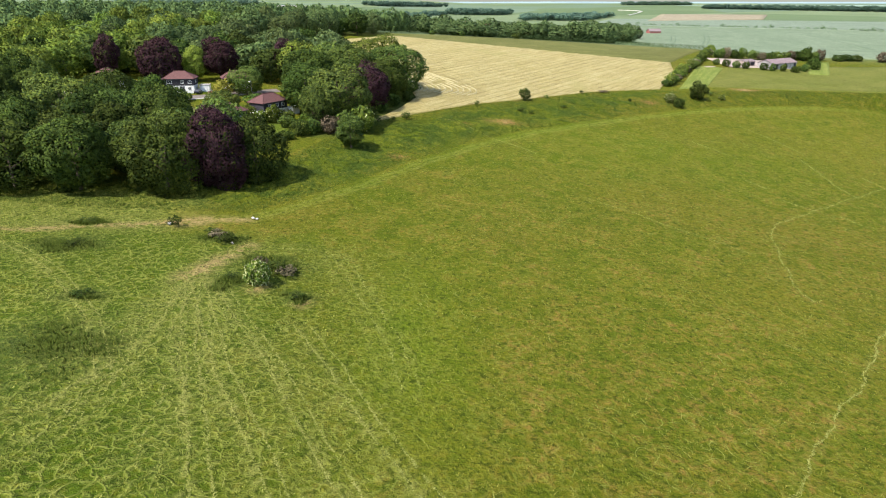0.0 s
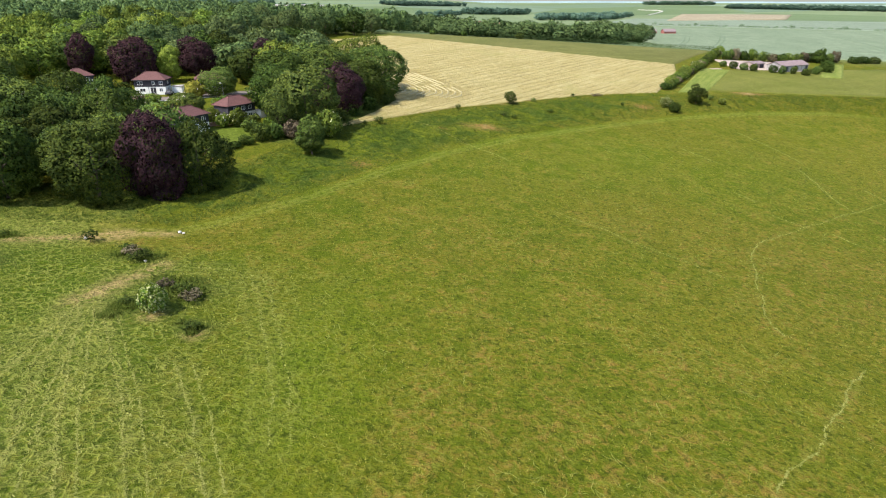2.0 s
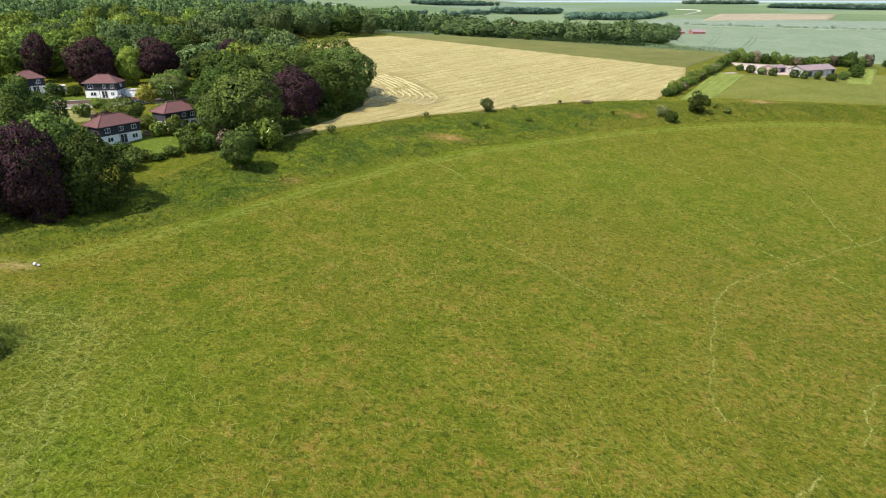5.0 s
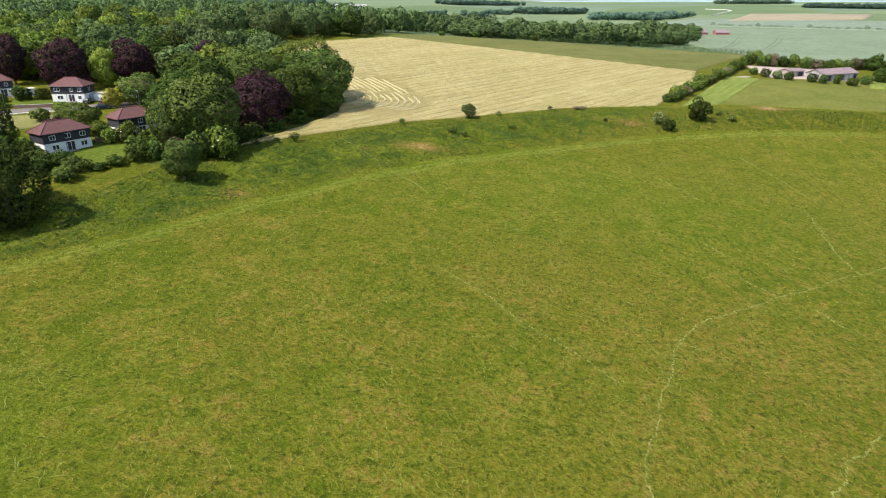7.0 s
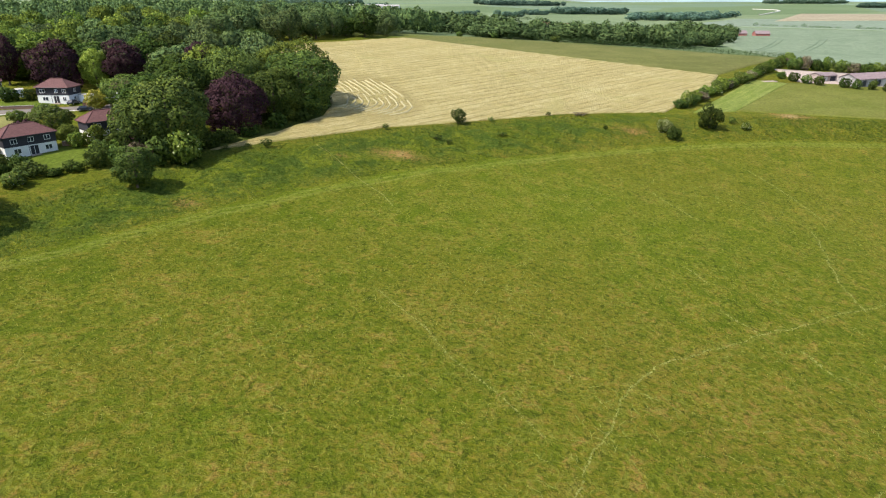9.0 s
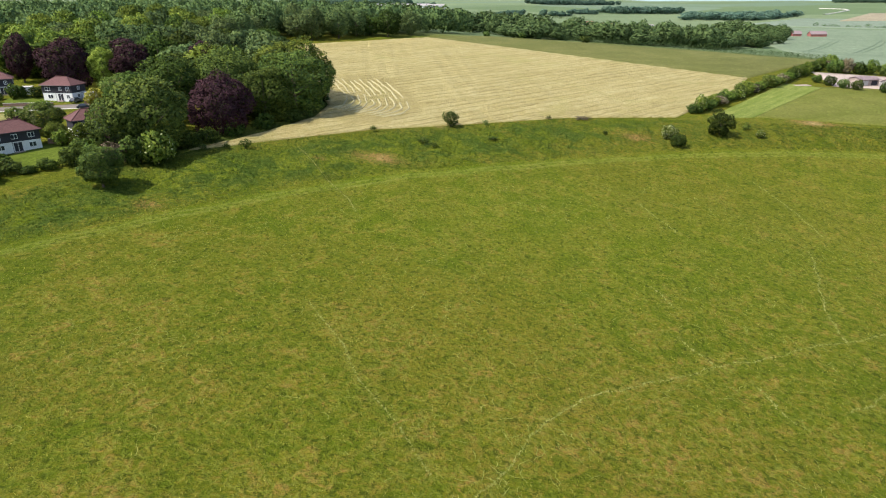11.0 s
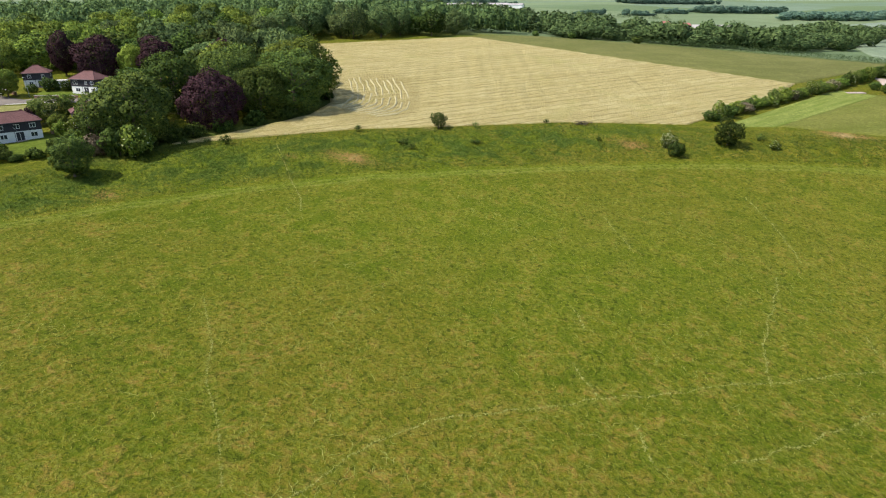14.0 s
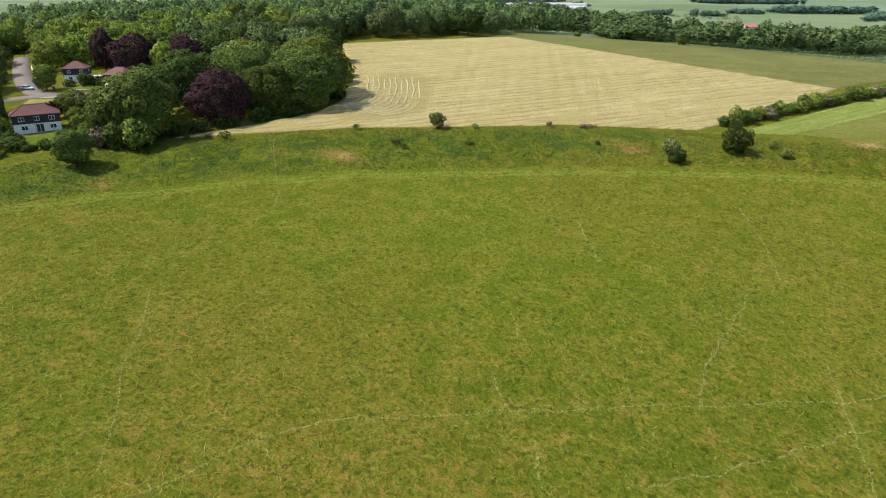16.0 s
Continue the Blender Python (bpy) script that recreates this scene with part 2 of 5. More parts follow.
TRAMLINE = plain("tramline_soil", (0.10, 0.14, 0.075), grain=2)
CHALK = plain("chalk_track", (0.52, 0.49, 0.42), grain=2)
ASPHALT = plain("worn_asphalt", (0.165, 0.140, 0.120), 0.9, 0.2, 8, 0.15, 0.1)
CONCRETE = plain("pinkish_concrete", (0.36, 0.29, 0.25), 0.9, 0.2, 1.5, 0.2, 0.1)
KERB = plain("kerb_stone", (0.50, 0.47, 0.42), 0.9, 0.2, 5)
BARK = plain("bark", (0.095, 0.075, 0.055), 0.95, 0.1, 5, 0.4, 0.6)
GREEN = leaf_material("green_leaves", (0.030, 0.058, 0.018), (0.118, 0.164, 0.026))
DEEP = leaf_material("deep_green_leaves", (0.019, 0.037, 0.010), (0.068, 0.100, 0.014))
FRESH = leaf_material("fresh_green_leaves", (0.046, 0.086, 0.018), (0.164, 0.218, 0.026))
COPPER = leaf_material("copper_leaves", (0.020, 0.010, 0.014), (0.058, 0.027, 0.030), 0.12, 0.01, 0.2)
LIME = leaf_material("lime_leaves", (0.12, 0.18, 0.020), (0.25, 0.32, 0.050), 0.35, 0.01, 0.1)
RUSSET = leaf_material("dead_brown_twigs", (0.085, 0.072, 0.040), (0.170, 0.140, 0.085), 0.1)
GOLD = leaf_material("golden_leaves", (0.17, 0.18, 0.025), (0.34, 0.33, 0.05), 0.3, 0.01)
# the wood's green with haze mixed into it: brighter and bluer
HAZEDLEAF = leaf_material("hazed_hill_leaves", (0.036, 0.067, 0.028), (0.120, 0.166, 0.048))
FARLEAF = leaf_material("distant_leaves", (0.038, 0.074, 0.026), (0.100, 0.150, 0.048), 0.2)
# pale blue-green here is distance haze painted into the leaf colour
HAZEBLUELEAF = leaf_material("haze_blue_leaves", (0.082, 0.145, 0.100), (0.125, 0.195, 0.135), 0.5)
BLOSSOM = leaf_material("cream_blossom", (0.30, 0.33, 0.13), (0.50, 0.51, 0.28), 0.2, 0.01, 0.1)
BLADE = leaf_material("grass_blades", (0.048, 0.070, 0.004), (0.250, 0.235, 0.040), 0.2, 0.01, 0.1)
STRAWBLADE = leaf_material("straw_blades", (0.150, 0.178, 0.020), (0.320, 0.338, 0.082), 0.2, 0.01, 0.1)
PATHBLADE = leaf_material("trodden_straw", (0.170, 0.178, 0.038), (0.295, 0.290, 0.080), 0.15, 0.01, 0.1)
STRANDBLADE = leaf_material("bent_strands", (0.150, 0.170, 0.026), (0.250, 0.255, 0.062), 0.15, 0.01, 0.1)
ROUGHBLADE = leaf_material("rough_blades", (0.036, 0.068, 0.008), (0.092, 0.124, 0.020), 0.2, 0.01, 0.1)
WHITE = plain("white_render", (0.78, 0.77, 0.74), 0.85, 0.25, 4, 0.06, 0.08, 0.18)
TILEHUNG = plain("dark_hung_tiles", (0.040, 0.038, 0.046), 0.75, 0.3, 9, 0.3, 0.3)
ROOFTILE = plain("brown_roof_tiles", (0.120, 0.058, 0.054), 0.85, 0.2, 3, 0.22, 0.3)
REDROOF = plain("red_roof", (0.34, 0.13, 0.11), 0.85, 0.2, 1, 0.15, 0.2)
PINKROOF = plain("faded_pink_sheet_roof", (0.215, 0.160, 0.160), 0.8, 0.2, 1.2, 0.2, 0.2)
GREYSHEET = plain("weathered_grey_boards", (0.34, 0.31, 0.30), 0.85, 0.2, 1.5, 0.25, 0.2)
FRAMEWHITE = plain("white_window_frame", (0.80, 0.80, 0.78), 0.5, 0.4, 8, 0.04, 0.03, 0.05)
DARKWOOD = plain("dark_door", (0.025, 0.026, 0.035), 0.5, 0.4, 8, 0.1, 0.05)
BRICK = plain("red_brown_brick", (0.26, 0.16, 0.12), 0.9, 0.2, 7, 0.3, 0.3)
STONE = plain("pale_stone", (0.46, 0.44, 0.41), 0.9, 0.2, 5, 0.15, 0.3)
STEEL = plain("galvanised_steel", (0.36, 0.37, 0.38), 0.45, 0.5, 8, 0.1, 0.05, 0.1, 0.8)
TYRE = plain("tyre_rubber", (0.02, 0.02, 0.02), 0.9, 0.2)
PAINT_NAVY = plain("dark_blue_car_paint", (0.025, 0.030, 0.045), 0.25, 0.6, 2, 0.05, 0.0, 0.05)
PAINT_SKY = plain("pale_blue_car_paint", (0.45, 0.60, 0.70), 0.25, 0.6, 2, 0.05, 0.0, 0.05)
PAINT_RED = plain("red_car_paint", (0.32, 0.03, 0.03), 0.25, 0.6, 2, 0.05, 0.0, 0.05)
GLASS = plain("dark_window_glass", (0.035, 0.042, 0.05), 0.06, 0.7, 2, 0.1, 0.0, 0.0)


# ---- the lie of the land ----
TOE = [(-400, 95), (-120, 116), (-85, 117), (-55, 117), (-40, 119), (-33, 127), (-22, 143), (-10, 163), (8, 187), (25, 204), (44, 218), (68, 234), (96, 251), (124, 264), (165, 278), (230, 285), (420, 270)]
CREST = [(-400, 125), (-120, 136), (-85, 137), (-62, 139), (-46, 148), (-38, 162), (-32, 180), (-24, 196), (-10, 210), (11, 230), (30, 242), (62, 264), (94, 276), (125, 282), (165, 290), (230, 296), (420, 290)]


def away(x, y, line, sided=False):
    """Distance to a bent line; sided: positive on its left-hand side."""
    best, side = np.full(np.shape(x), 1e9), np.zeros(np.shape(x))
    for (ax, ay), (bx, by) in zip(line, line[1:]):
        dx, dy = bx - ax, by - ay
        k = np.clip(((x - ax) * dx + (y - ay) * dy) / (dx * dx + dy * dy), 0, 1)
        d = np.hypot(x - ax - k * dx, y - ay - k * dy)
        near = d < best - 1e-9
        side = np.where(near, np.sign(dx * (y - ay) - dy * (x - ax)), side)
        best = np.where(near, d, best)
    return best * side if sided else best


def ease(a, b, v):
    k = np.clip((v - a) / (b - a), 0, 1)
    return k * k * (3 - 2 * k)


def bank(x, y):
    dt, dc = away(x, y, TOE, True), away(x, y, CREST, True)
    return np.where(dt <= 0, 0, np.where(dc >= 0, 1, dt / np.maximum(dt - dc, 1e-6)))


def height(x, y):
    """The ground: a meadow that falls to the east, a bank, the fields above it, and the plain beyond."""
    x, y = np.asarray(x, float), np.asarray(y, float)
    u, v = np.clip(x, -130, 230) / 100, np.clip(y, 30, 290) / 100
    meadow = 10.23 - 9.55 * u - 9.5 * v - 1.55 * u * u + 1.22 * u * v + 4.61 * v * v
    upper = -1.47 - 0.0454 * np.clip(x, -140, 260) + 0.0645 * np.clip(y, 60, 440)
    w = bank(x, y)
    w = 0.55 * w + 0.45 * ease(0, 1, w)
    near = meadow + (upper - meadow) * w
    d = np.hypot(x, y)
    far = 13 - 0.05 * (np.clip(x, -250, 150) - 150) + 24 * ease(1300, 4600, d)
    return near + (far - near) * ease(400, 640, np.maximum(d, y))


def lumps(x, y):
    """Small unevenness of the turf, greatest on the bank, none on the fields above."""
    rng = np.random.default_rng(4)
    out = np.zeros(np.shape(x))
    for wl, amp in ((23, 0.16), (9, 0.09), (4.6, 0.07)):
        for _ in range(5):
            a, p = rng.uniform(0, 6.283), rng.uniform(0, 6.283)
            k = 6.283 / (wl * rng.uniform(0.8, 1.25))
            out += amp * 0.5 * np.sin(k * (x * math.cos(a) + y * math.sin(a)) + p)
    w = bank(x, y)
    near = (np.abs(x - 45) < 160) & (np.abs(y - 165) < 150)
    return np.where(near, out * (0.5 + 4 * w * (1 - w)) * (1 - ease(0.85, 1.0, w)), 0)


def ground_z(x, y):
    return float(height(np.array([x]), np.array([y]))[0])


# ---- mesh helpers ----
def mesh_of(name, verts, faces, material, smooth=False):
    me = bpy.data.meshes.new(name)
    if isinstance(verts, np.ndarray):
        verts, faces = np.asarray(verts, np.float32), np.asarray(faces, np.int32)
        me.vertices.add(len(verts))
        me.vertices.foreach_set("co", verts.ravel())
        n = faces.shape[1]
        me.loops.add(faces.size)
        me.loops.foreach_set("vertex_index", faces.ravel())
        me.polygons.add(len(faces))
        me.polygons.foreach_set("loop_start", np.arange(len(faces), dtype=np.int32) * n)
        me.update(calc_edges=True)
    else:
        me.from_pydata(verts, [], faces)
    me.materials.append(material)
    if smooth:
        me.polygons.foreach_set("use_smooth", np.ones(len(me.polygons), dtype=bool))
    me.update()
    return me


def part(name, bm, material, parent, label=""):
    me = bpy.data.meshes.new(name)
    bm.to_mesh(me)
    bm.free()
    me.materials.append(material)
    ob = new(name, me)
    ob.parent = parent
    return tagged(ob, label)


def box(x0, x1, y0, y1, z0, z1, bevel=0.0, bm=None):
    bm = bm or bmesh.new()
    vs = bmesh.ops.create_cube(bm, size=1.0)["verts"]
    for v in vs:
        v.co = Vector(((x0 + x1) / 2 + v.co.x * (x1 - x0), (y0 + y1) / 2 + v.co.y * (y1 - y0), (z0 + z1) / 2 + v.co.z * (z1 - z0)))
    if bevel:
        bmesh.ops.bevel(bm, geom=list({e for v in vs for e in v.link_edges}), offset=bevel, segments=1, affect="EDGES")
    return bm


def tube(points, radii, sides=7, bm=None):
    """A tapered limb along points."""
    bm = bm or bmesh.new()
    rings = []
    for i, (p, r) in enumerate(zip(points, radii)):
        p = Vector(p)
        d = (Vector(points[min(i + 1, len(points) - 1)]) - Vector(points[max(i - 1, 0)])).normalized()
        a = d.orthogonal().normalized()
        b = d.cross(a)
        rings.append([bm.verts.new(p + r * (math.cos(2 * math.pi * k / sides) * a + math.sin(2 * math.pi * k / sides) * b)) for k in range(sides)])
    for q, s in zip(rings, rings[1:]):
        for k in range(sides):
            bm.faces.new((q[k], q[(k + 1) % sides], s[(k + 1) % sides], s[k]))
    bm.faces.new(rings[0][::-1])
    bm.faces.new(rings[-1])
    return bm


def thing(name, label, category, x, y, z=None, turn=0.0, group=""):
    ob = new(name)
    ob.matrix_basis = pose(x, y, ground_z(x, y) if z is None else z, 0, 0, turn)
    return tagged(ob, label, category, group)


# ---- ground sheet ----
def spread(lo, hi, stepsize, out, fine_to=0.0):
    xs = list(np.arange(lo, hi + 0.01, stepsize))
    for sign in (-1, 1):
        d, v = stepsize, xs[-1] if sign > 0 else xs[0]
        while abs(v) < out:
            d = min(d * (1.035 if 0 < v < fine_to else 1.16), 160)
            v += sign * d
            xs.append(v) if sign > 0 else xs.insert(0, v)
    return np.array(xs)


TRACKS = [
    [(86, 145), (81, 141), (75, 134), (69, 117), (64, 101), (64.5, 97)],
    [(72.4, 89.7), (62, 77.7), (56.6, 71), (47, 61.8), (40.6, 54.7), (33, 46)],
    [(103, 123), (97, 117), (89.3, 110), (85, 103.5), (81, 96)],
    [(112, 236), (118, 224), (122.7, 210)],
    [(118.5, 202), (117.8, 193), (116.4, 183), (116, 175), (117, 168)],
    [(35.4, 146), (45, 137.5), (50, 131), (57, 125.6), (63.4, 119)],
    [(-1, 211), (6, 204), (14.8, 195.5), (24, 187), (27.4, 182)],
    [(130.7, 189), (133.8, 178), (136, 169), (138, 160)],
    [(136.4, 176.8), (133.9, 173.9), (128.3, 166.8), (120.4, 157.4), (115.6, 152.4), (112.6, 149.4)],
    [(84.8, 210.8), (87.8, 205.6), (90.7, 202.3), (92.6, 198.4)],
    [(91.0, 159.0), (93.1, 156.1), (94.4, 155.1), (95.9, 153.3)],
    [(87.2, 173.1), (88.8, 171.5), (90.4, 168.2)],
    [(100.7, 150.9), (102.0, 149.2), (102.8, 146.5), (104.5, 144.3)],
    [(150, 196), (133, 180.6), (105, 160), (86, 145)],
]
FAN = [
    [(-38, 90), (-30.8, 79), (-21.3, 64.5), (-15.5, 53.6), (-9.8, 43.8), (-5, 36)],
    [(-40, 89), (-37.3, 83.9), (-30, 69), (-26.2, 61.2), (-19.7, 50.2), (-13, 38)],
    [(-28.3, 101.9), (-23, 102), (-19, 99.7), (-14.7, 89.8), (-7.8, 72.3), (-4.5, 60.5)],
    [(-38.8, 85.6), (-35, 74), (-32.1, 65.9), (-25.4, 50.7), (-21, 40)],
    [(-20, 74), (-13.9, 64.3), (-10, 56.3), (-5.7, 49.2), (0, 40)],
    [(-39, 84), (-38.2, 77.9), (-36.9, 69.6), (-38.3, 62.3), (-41, 52)],
    [(-74.5, 97.8), (-59.6, 86.6), (-47.2, 72.9), (-38, 58)],
]
for k in range(7):
    a = radians(-98 + 7.5 * k + 3 * math.sin(2.3 * k))
    FAN.append([(-40 + r * math.cos(a) + 1.5 * math.sin(r * 0.2 + k), 88 + r * math.sin(a) + 1.5 * math.cos(r * 0.17 + 2 * k)) for r in (4 + 4 * (k % 3), 16, 28, 34 + 4 * (k % 4))])
BARE = [(-90, 102), (-78, 103), (-60.6, 107.8), (-49, 112.7), (-38.3, 116)]
SCRUB = [(-63, 98, 7, 4), (-66, 108.5, 5, 2), (-51, 79, 3.5, 2), (-40, 104.5, 4.5, 3), (-28, 93.5, 6, 4.5), (-21.5, 83, 3.2, 2.2), (-33, 87, 3.5, 3.5), (-47, 65, 9, 6), (-52, 52, 8, 8)]
BARE_SIDE = [(-34, 101), (-37.4, 93.8), (-39.6, 88)]


def make_ground():
    xs, ys = spread(-95, 180, 0.96, 5200), spread(34, 290, 0.96, 5200, 470)
    X, Y = np.meshgrid(xs, ys)
    X, Y = X.ravel(), Y.ravel()
    Z = height(X, Y)
    w = bank(X, Y)
    slope = 4 * w * (1 - w)
    Z += lumps(X, Y)
    nx, ny = len(xs), len(ys)
    i = np.arange(nx * ny).reshape(ny, nx)
    F = np.stack([i[:-1, :-1], i[:-1, 1:], i[1:, 1:], i[1:, :-1]], -1).reshape(-1, 4)
    me = mesh_of("ground", np.stack([X, Y, Z], 1), F, GRASS, True)

    def mask(name, values):
        a = me.attributes.new(name, "FLOAT", "POINT")
        a.data.foreach_set("value", np.clip(values, 0, 1).astype(np.float32))

    dtoe = away(X, Y, TOE, True)
    wob = 0.5 * np.sin(X * 0.31 + Y * 0.17) + 0.4 * np.sin(Y * 0.53 - X * 0.2)
    worn = np.zeros(len(X))
    for j, t in enumerate(TRACKS):
        worn = np.maximum(worn, 0.12 * np.exp(-(away(X + 0.3 * wob, Y - 0.3 * wob, t) / 0.7) ** 2))
    for j, t in enumerate(FAN):
        d = away(X + wob * 0.3, Y + wob * 0.3, t)
        worn = np.maximum(worn, (0.3 if j == 2 else 0.70 if j < 7 else 0.28) * np.exp(-(d / 0.45) ** 2) + 0.2 * np.exp(-((d - 2.0) / 0.5) ** 2))
    along = -dtoe + 0.4 * wob
    worn = np.maximum(worn, 0.4 * ease(-42, -60, X + 3 * wob) * ease(136, 126, Y) * ease(100, 110, Y))
    keep = ease(-60, -30, X) * ease(210, 150, X)
    worn = np.maximum(worn, keep * (0.42 * np.exp(-((along - 2.2) / 0.4) ** 2) + 0.42 * np.exp(-((along - 4.0) / 0.4) ** 2)))
    mask("worn", worn)
    mask("lush", 0.5 * np.exp(-((along - 2.4) / 2.2) ** 2) * keep + 0.3 * np.exp(-(((X - 60) / 60) ** 2 + ((Y - 195) / 30) ** 2)) + 0.6 * np.exp(-(((X + 4) / 9) ** 2 + ((Y - 72) / 26) ** 2)) + 0.5 * slope * ease(70, 10, X))
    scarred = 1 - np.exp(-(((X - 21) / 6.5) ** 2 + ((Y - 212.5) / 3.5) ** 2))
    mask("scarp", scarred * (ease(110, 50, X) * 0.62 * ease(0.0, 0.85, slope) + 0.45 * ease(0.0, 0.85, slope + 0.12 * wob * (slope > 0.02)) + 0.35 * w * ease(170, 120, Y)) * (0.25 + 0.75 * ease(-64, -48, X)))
    mask("pale", (0.45 * ease(6, -14, X + 0.10 * (Y - 60) + 2 * wob) + 0.55 * ease(-12, -30, X + 0.10 * (Y - 60) + 4 * wob)) * ease(112, 98, Y - 18 * ease(-46, -60, X)))
    dry = 0.75 * np.exp(-(((X - 30) / 26) ** 2 + ((Y - 66) / 22) ** 2)) + 0.55 * np.exp(-(((X - 88) / 36) ** 2 + ((Y - 122) / 32) ** 2))
    dry += 0.3 * np.exp(-(((X - 130) / 22) ** 2 + ((Y - 180) / 26) ** 2)) + 0.35 * np.exp(-(((X - 20) / 25) ** 2 + ((Y - 120) / 25) ** 2))
    for x, y, r in ((21, 212.5, 5.5), (17.5, 211, 3), (83, 254.5, 4), (-13, 168, 5), (136, 287, 6), (8, 205, 5)):
        dry += 1.5 * np.exp(-((X - x) ** 2 + (Y - y) ** 2) / r ** 2)
    mask("sere", 0.22 * np.exp(-(((X - 55) / 50) ** 2 + ((Y - 80) / 34) ** 2)) + 0.35 * np.exp(-(((X - 150) / 40) ** 2 + ((Y - 225) / 45) ** 2)))
    mask("dry", dry)
    soil = 0.9 * np.exp(-(away(X + wob, Y + wob, BARE) / 1.6) ** 2) + 0.9 * np.exp(-(away(X + wob, Y + wob, BARE_SIDE) / 1.9) ** 2)
    for x, y, r in ((-28, 85, 1.5), (-20.5, 81, 1.2), (22, 213, 1.2), (-48, 112.5, 3), (29, 241.5, 1.6), (136, 287, 2.5)):
        soil += 1.0 * np.exp(-((X - x) ** 2 + (Y - y) ** 2) / r ** 2)
    mask("soil", soil)
    rust = np.zeros(len(X))
    for x, y, rx, ry in ((20.5, 212.5, 7, 3), (83, 254.5, 4, 2.0), (136, 287, 6, 3), (8, 205, 1.5, 0.8), (-13, 168, 3, 1.5)):
        rust = np.maximum(rust, np.exp(-(((X - x + wob) / rx) ** 2 + ((Y - y) / ry) ** 2) ** 1.3))
    mask("rust", rust)
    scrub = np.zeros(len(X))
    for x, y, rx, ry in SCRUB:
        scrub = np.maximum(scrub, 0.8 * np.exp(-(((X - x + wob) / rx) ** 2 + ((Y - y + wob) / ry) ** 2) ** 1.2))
    # painted shade at the foot of the trees, sharing the scrub tone
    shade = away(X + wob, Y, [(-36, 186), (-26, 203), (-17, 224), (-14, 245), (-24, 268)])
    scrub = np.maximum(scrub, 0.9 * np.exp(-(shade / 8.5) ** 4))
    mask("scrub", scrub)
    # where the land changes to its haze-painted colours
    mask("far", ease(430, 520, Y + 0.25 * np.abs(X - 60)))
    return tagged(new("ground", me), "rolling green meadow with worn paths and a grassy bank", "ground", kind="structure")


ground = make_ground()


def resample(line, n, at=None):
    p = np.array(line, float)
    s = np.concatenate([[0], np.cumsum(np.hypot(*np.diff(p, axis=0).T))])
    t = s[-1] * (np.linspace(0, 1, n) if at is None else at)
    return np.stack([np.interp(t, s, p[:, 0]), np.interp(t, s, p[:, 1])], 1)


def patch(name, near, far, left, right, nu, nv, lift, material, label, category="field", relief=None, skirt=0.0):
    """A piece of land between four edges, laid over the ground sheet."""
    au, av = np.linspace(0, 1, nu), np.linspace(0, 1, nv)
    for a in (au, av):
        a[1], a[-2] = 0.001, 0.999
    N, Fa, L, R = resample(near, nu, au), resample(far, nu, au), resample(left, nv, av), resample(right, nv, av)
    u, v = au[None, :, None], av[:, None, None]
    P = (1 - v) * N[None] + v * Fa[None] + (1 - u) * L[:, None] + u * R[:, None]
    P -= (1 - u) * (1 - v) * N[0] + u * (1 - v) * N[-1] + (1 - u) * v * Fa[0] + u * v * Fa[-1]
    x, y = P[..., 0].ravel(), P[..., 1].ravel()
    z = height(x, y) + lift
    extra = relief(x, y) if relief else None
    if extra is not None:
        z = z + extra["z"]
    edge = np.zeros((nv, nu), bool)
    edge[0], edge[-1], edge[:, 0], edge[:, -1] = True, True, True, True
    z = np.where(edge.ravel(), z - lift - skirt - 0.4, z)
    i = np.arange(nu * nv).reshape(nv, nu)
    F = np.stack([i[:-1, :-1], i[:-1, 1:], i[1:, 1:], i[1:, :-1]], -1).reshape(-1, 4)
    me = mesh_of(name, np.stack([x, y, z], 1), F, material, True)
    if extra is not None:
        for key, val in extra.items():
            if key != "z":
                a = me.attributes.new(key, "FLOAT", "POINT")
                a.data.foreach_set("value", np.clip(val, 0, 1).astype(np.float32))
    return tagged(new(name, me), label, category, kind="structure")


def quad_patch(name, a, b, c, d, nu, nv, lift, material, label, category="field", relief=None):
    """a, b along the near side, c, d along the far side above a and b."""
    return patch(name, [a, b], [c, d], [a, c], [b, d], nu, nv, lift, material, label, category, relief)


def hay_rows(x, y):
    """Bare stubble where the mower turned in bows before the oak."""
    d = away(x, y, [(3, 246), (7, 251), (6.5, 259), (1, 270), (-7, 282), (-17, 296)])
    arc = ease(11.5, 8.5, d)
    swell = 0.06 * np.sin(0.9 * x + 0.4 * y) + 0.05 * np.sin(0.7 * y - 0.5 * x)
    return {"z": swell, "stubble": 0.36 * arc}


hay_near = [(-24, 197.5), (-10, 211.5), (11, 231.5), (30, 243.5), (62, 265.5), (80, 273), (95, 279)]
hay_left = [(-24, 197.5), (-16, 216), (-10, 238), (-13, 254), (-26, 272), (-34, 288), (-62, 320), (-96, 352)]
hay_right = [(95, 279), (103, 296), (118, 328), (127, 361)]
hay_far = [(-96, 352), (-86, 366), (-61, 393), (-33, 424), (45, 393), (127, 361)]
patch("hay_field", hay_near, hay_far, hay_left, hay_right, 200, 200, 0.30, HAY, "pale straw-coloured hay field lying in mown rows", "field", hay_rows)
BOW_OUT = [(9, 245), (13, 251), (13.5, 258), (8, 269), (0, 282), (-12, 299)]
BOW_IN = [(-10, 250), (-8, 255), (-10, 262), (-15, 271), (-22, 281), (-31, 293)]


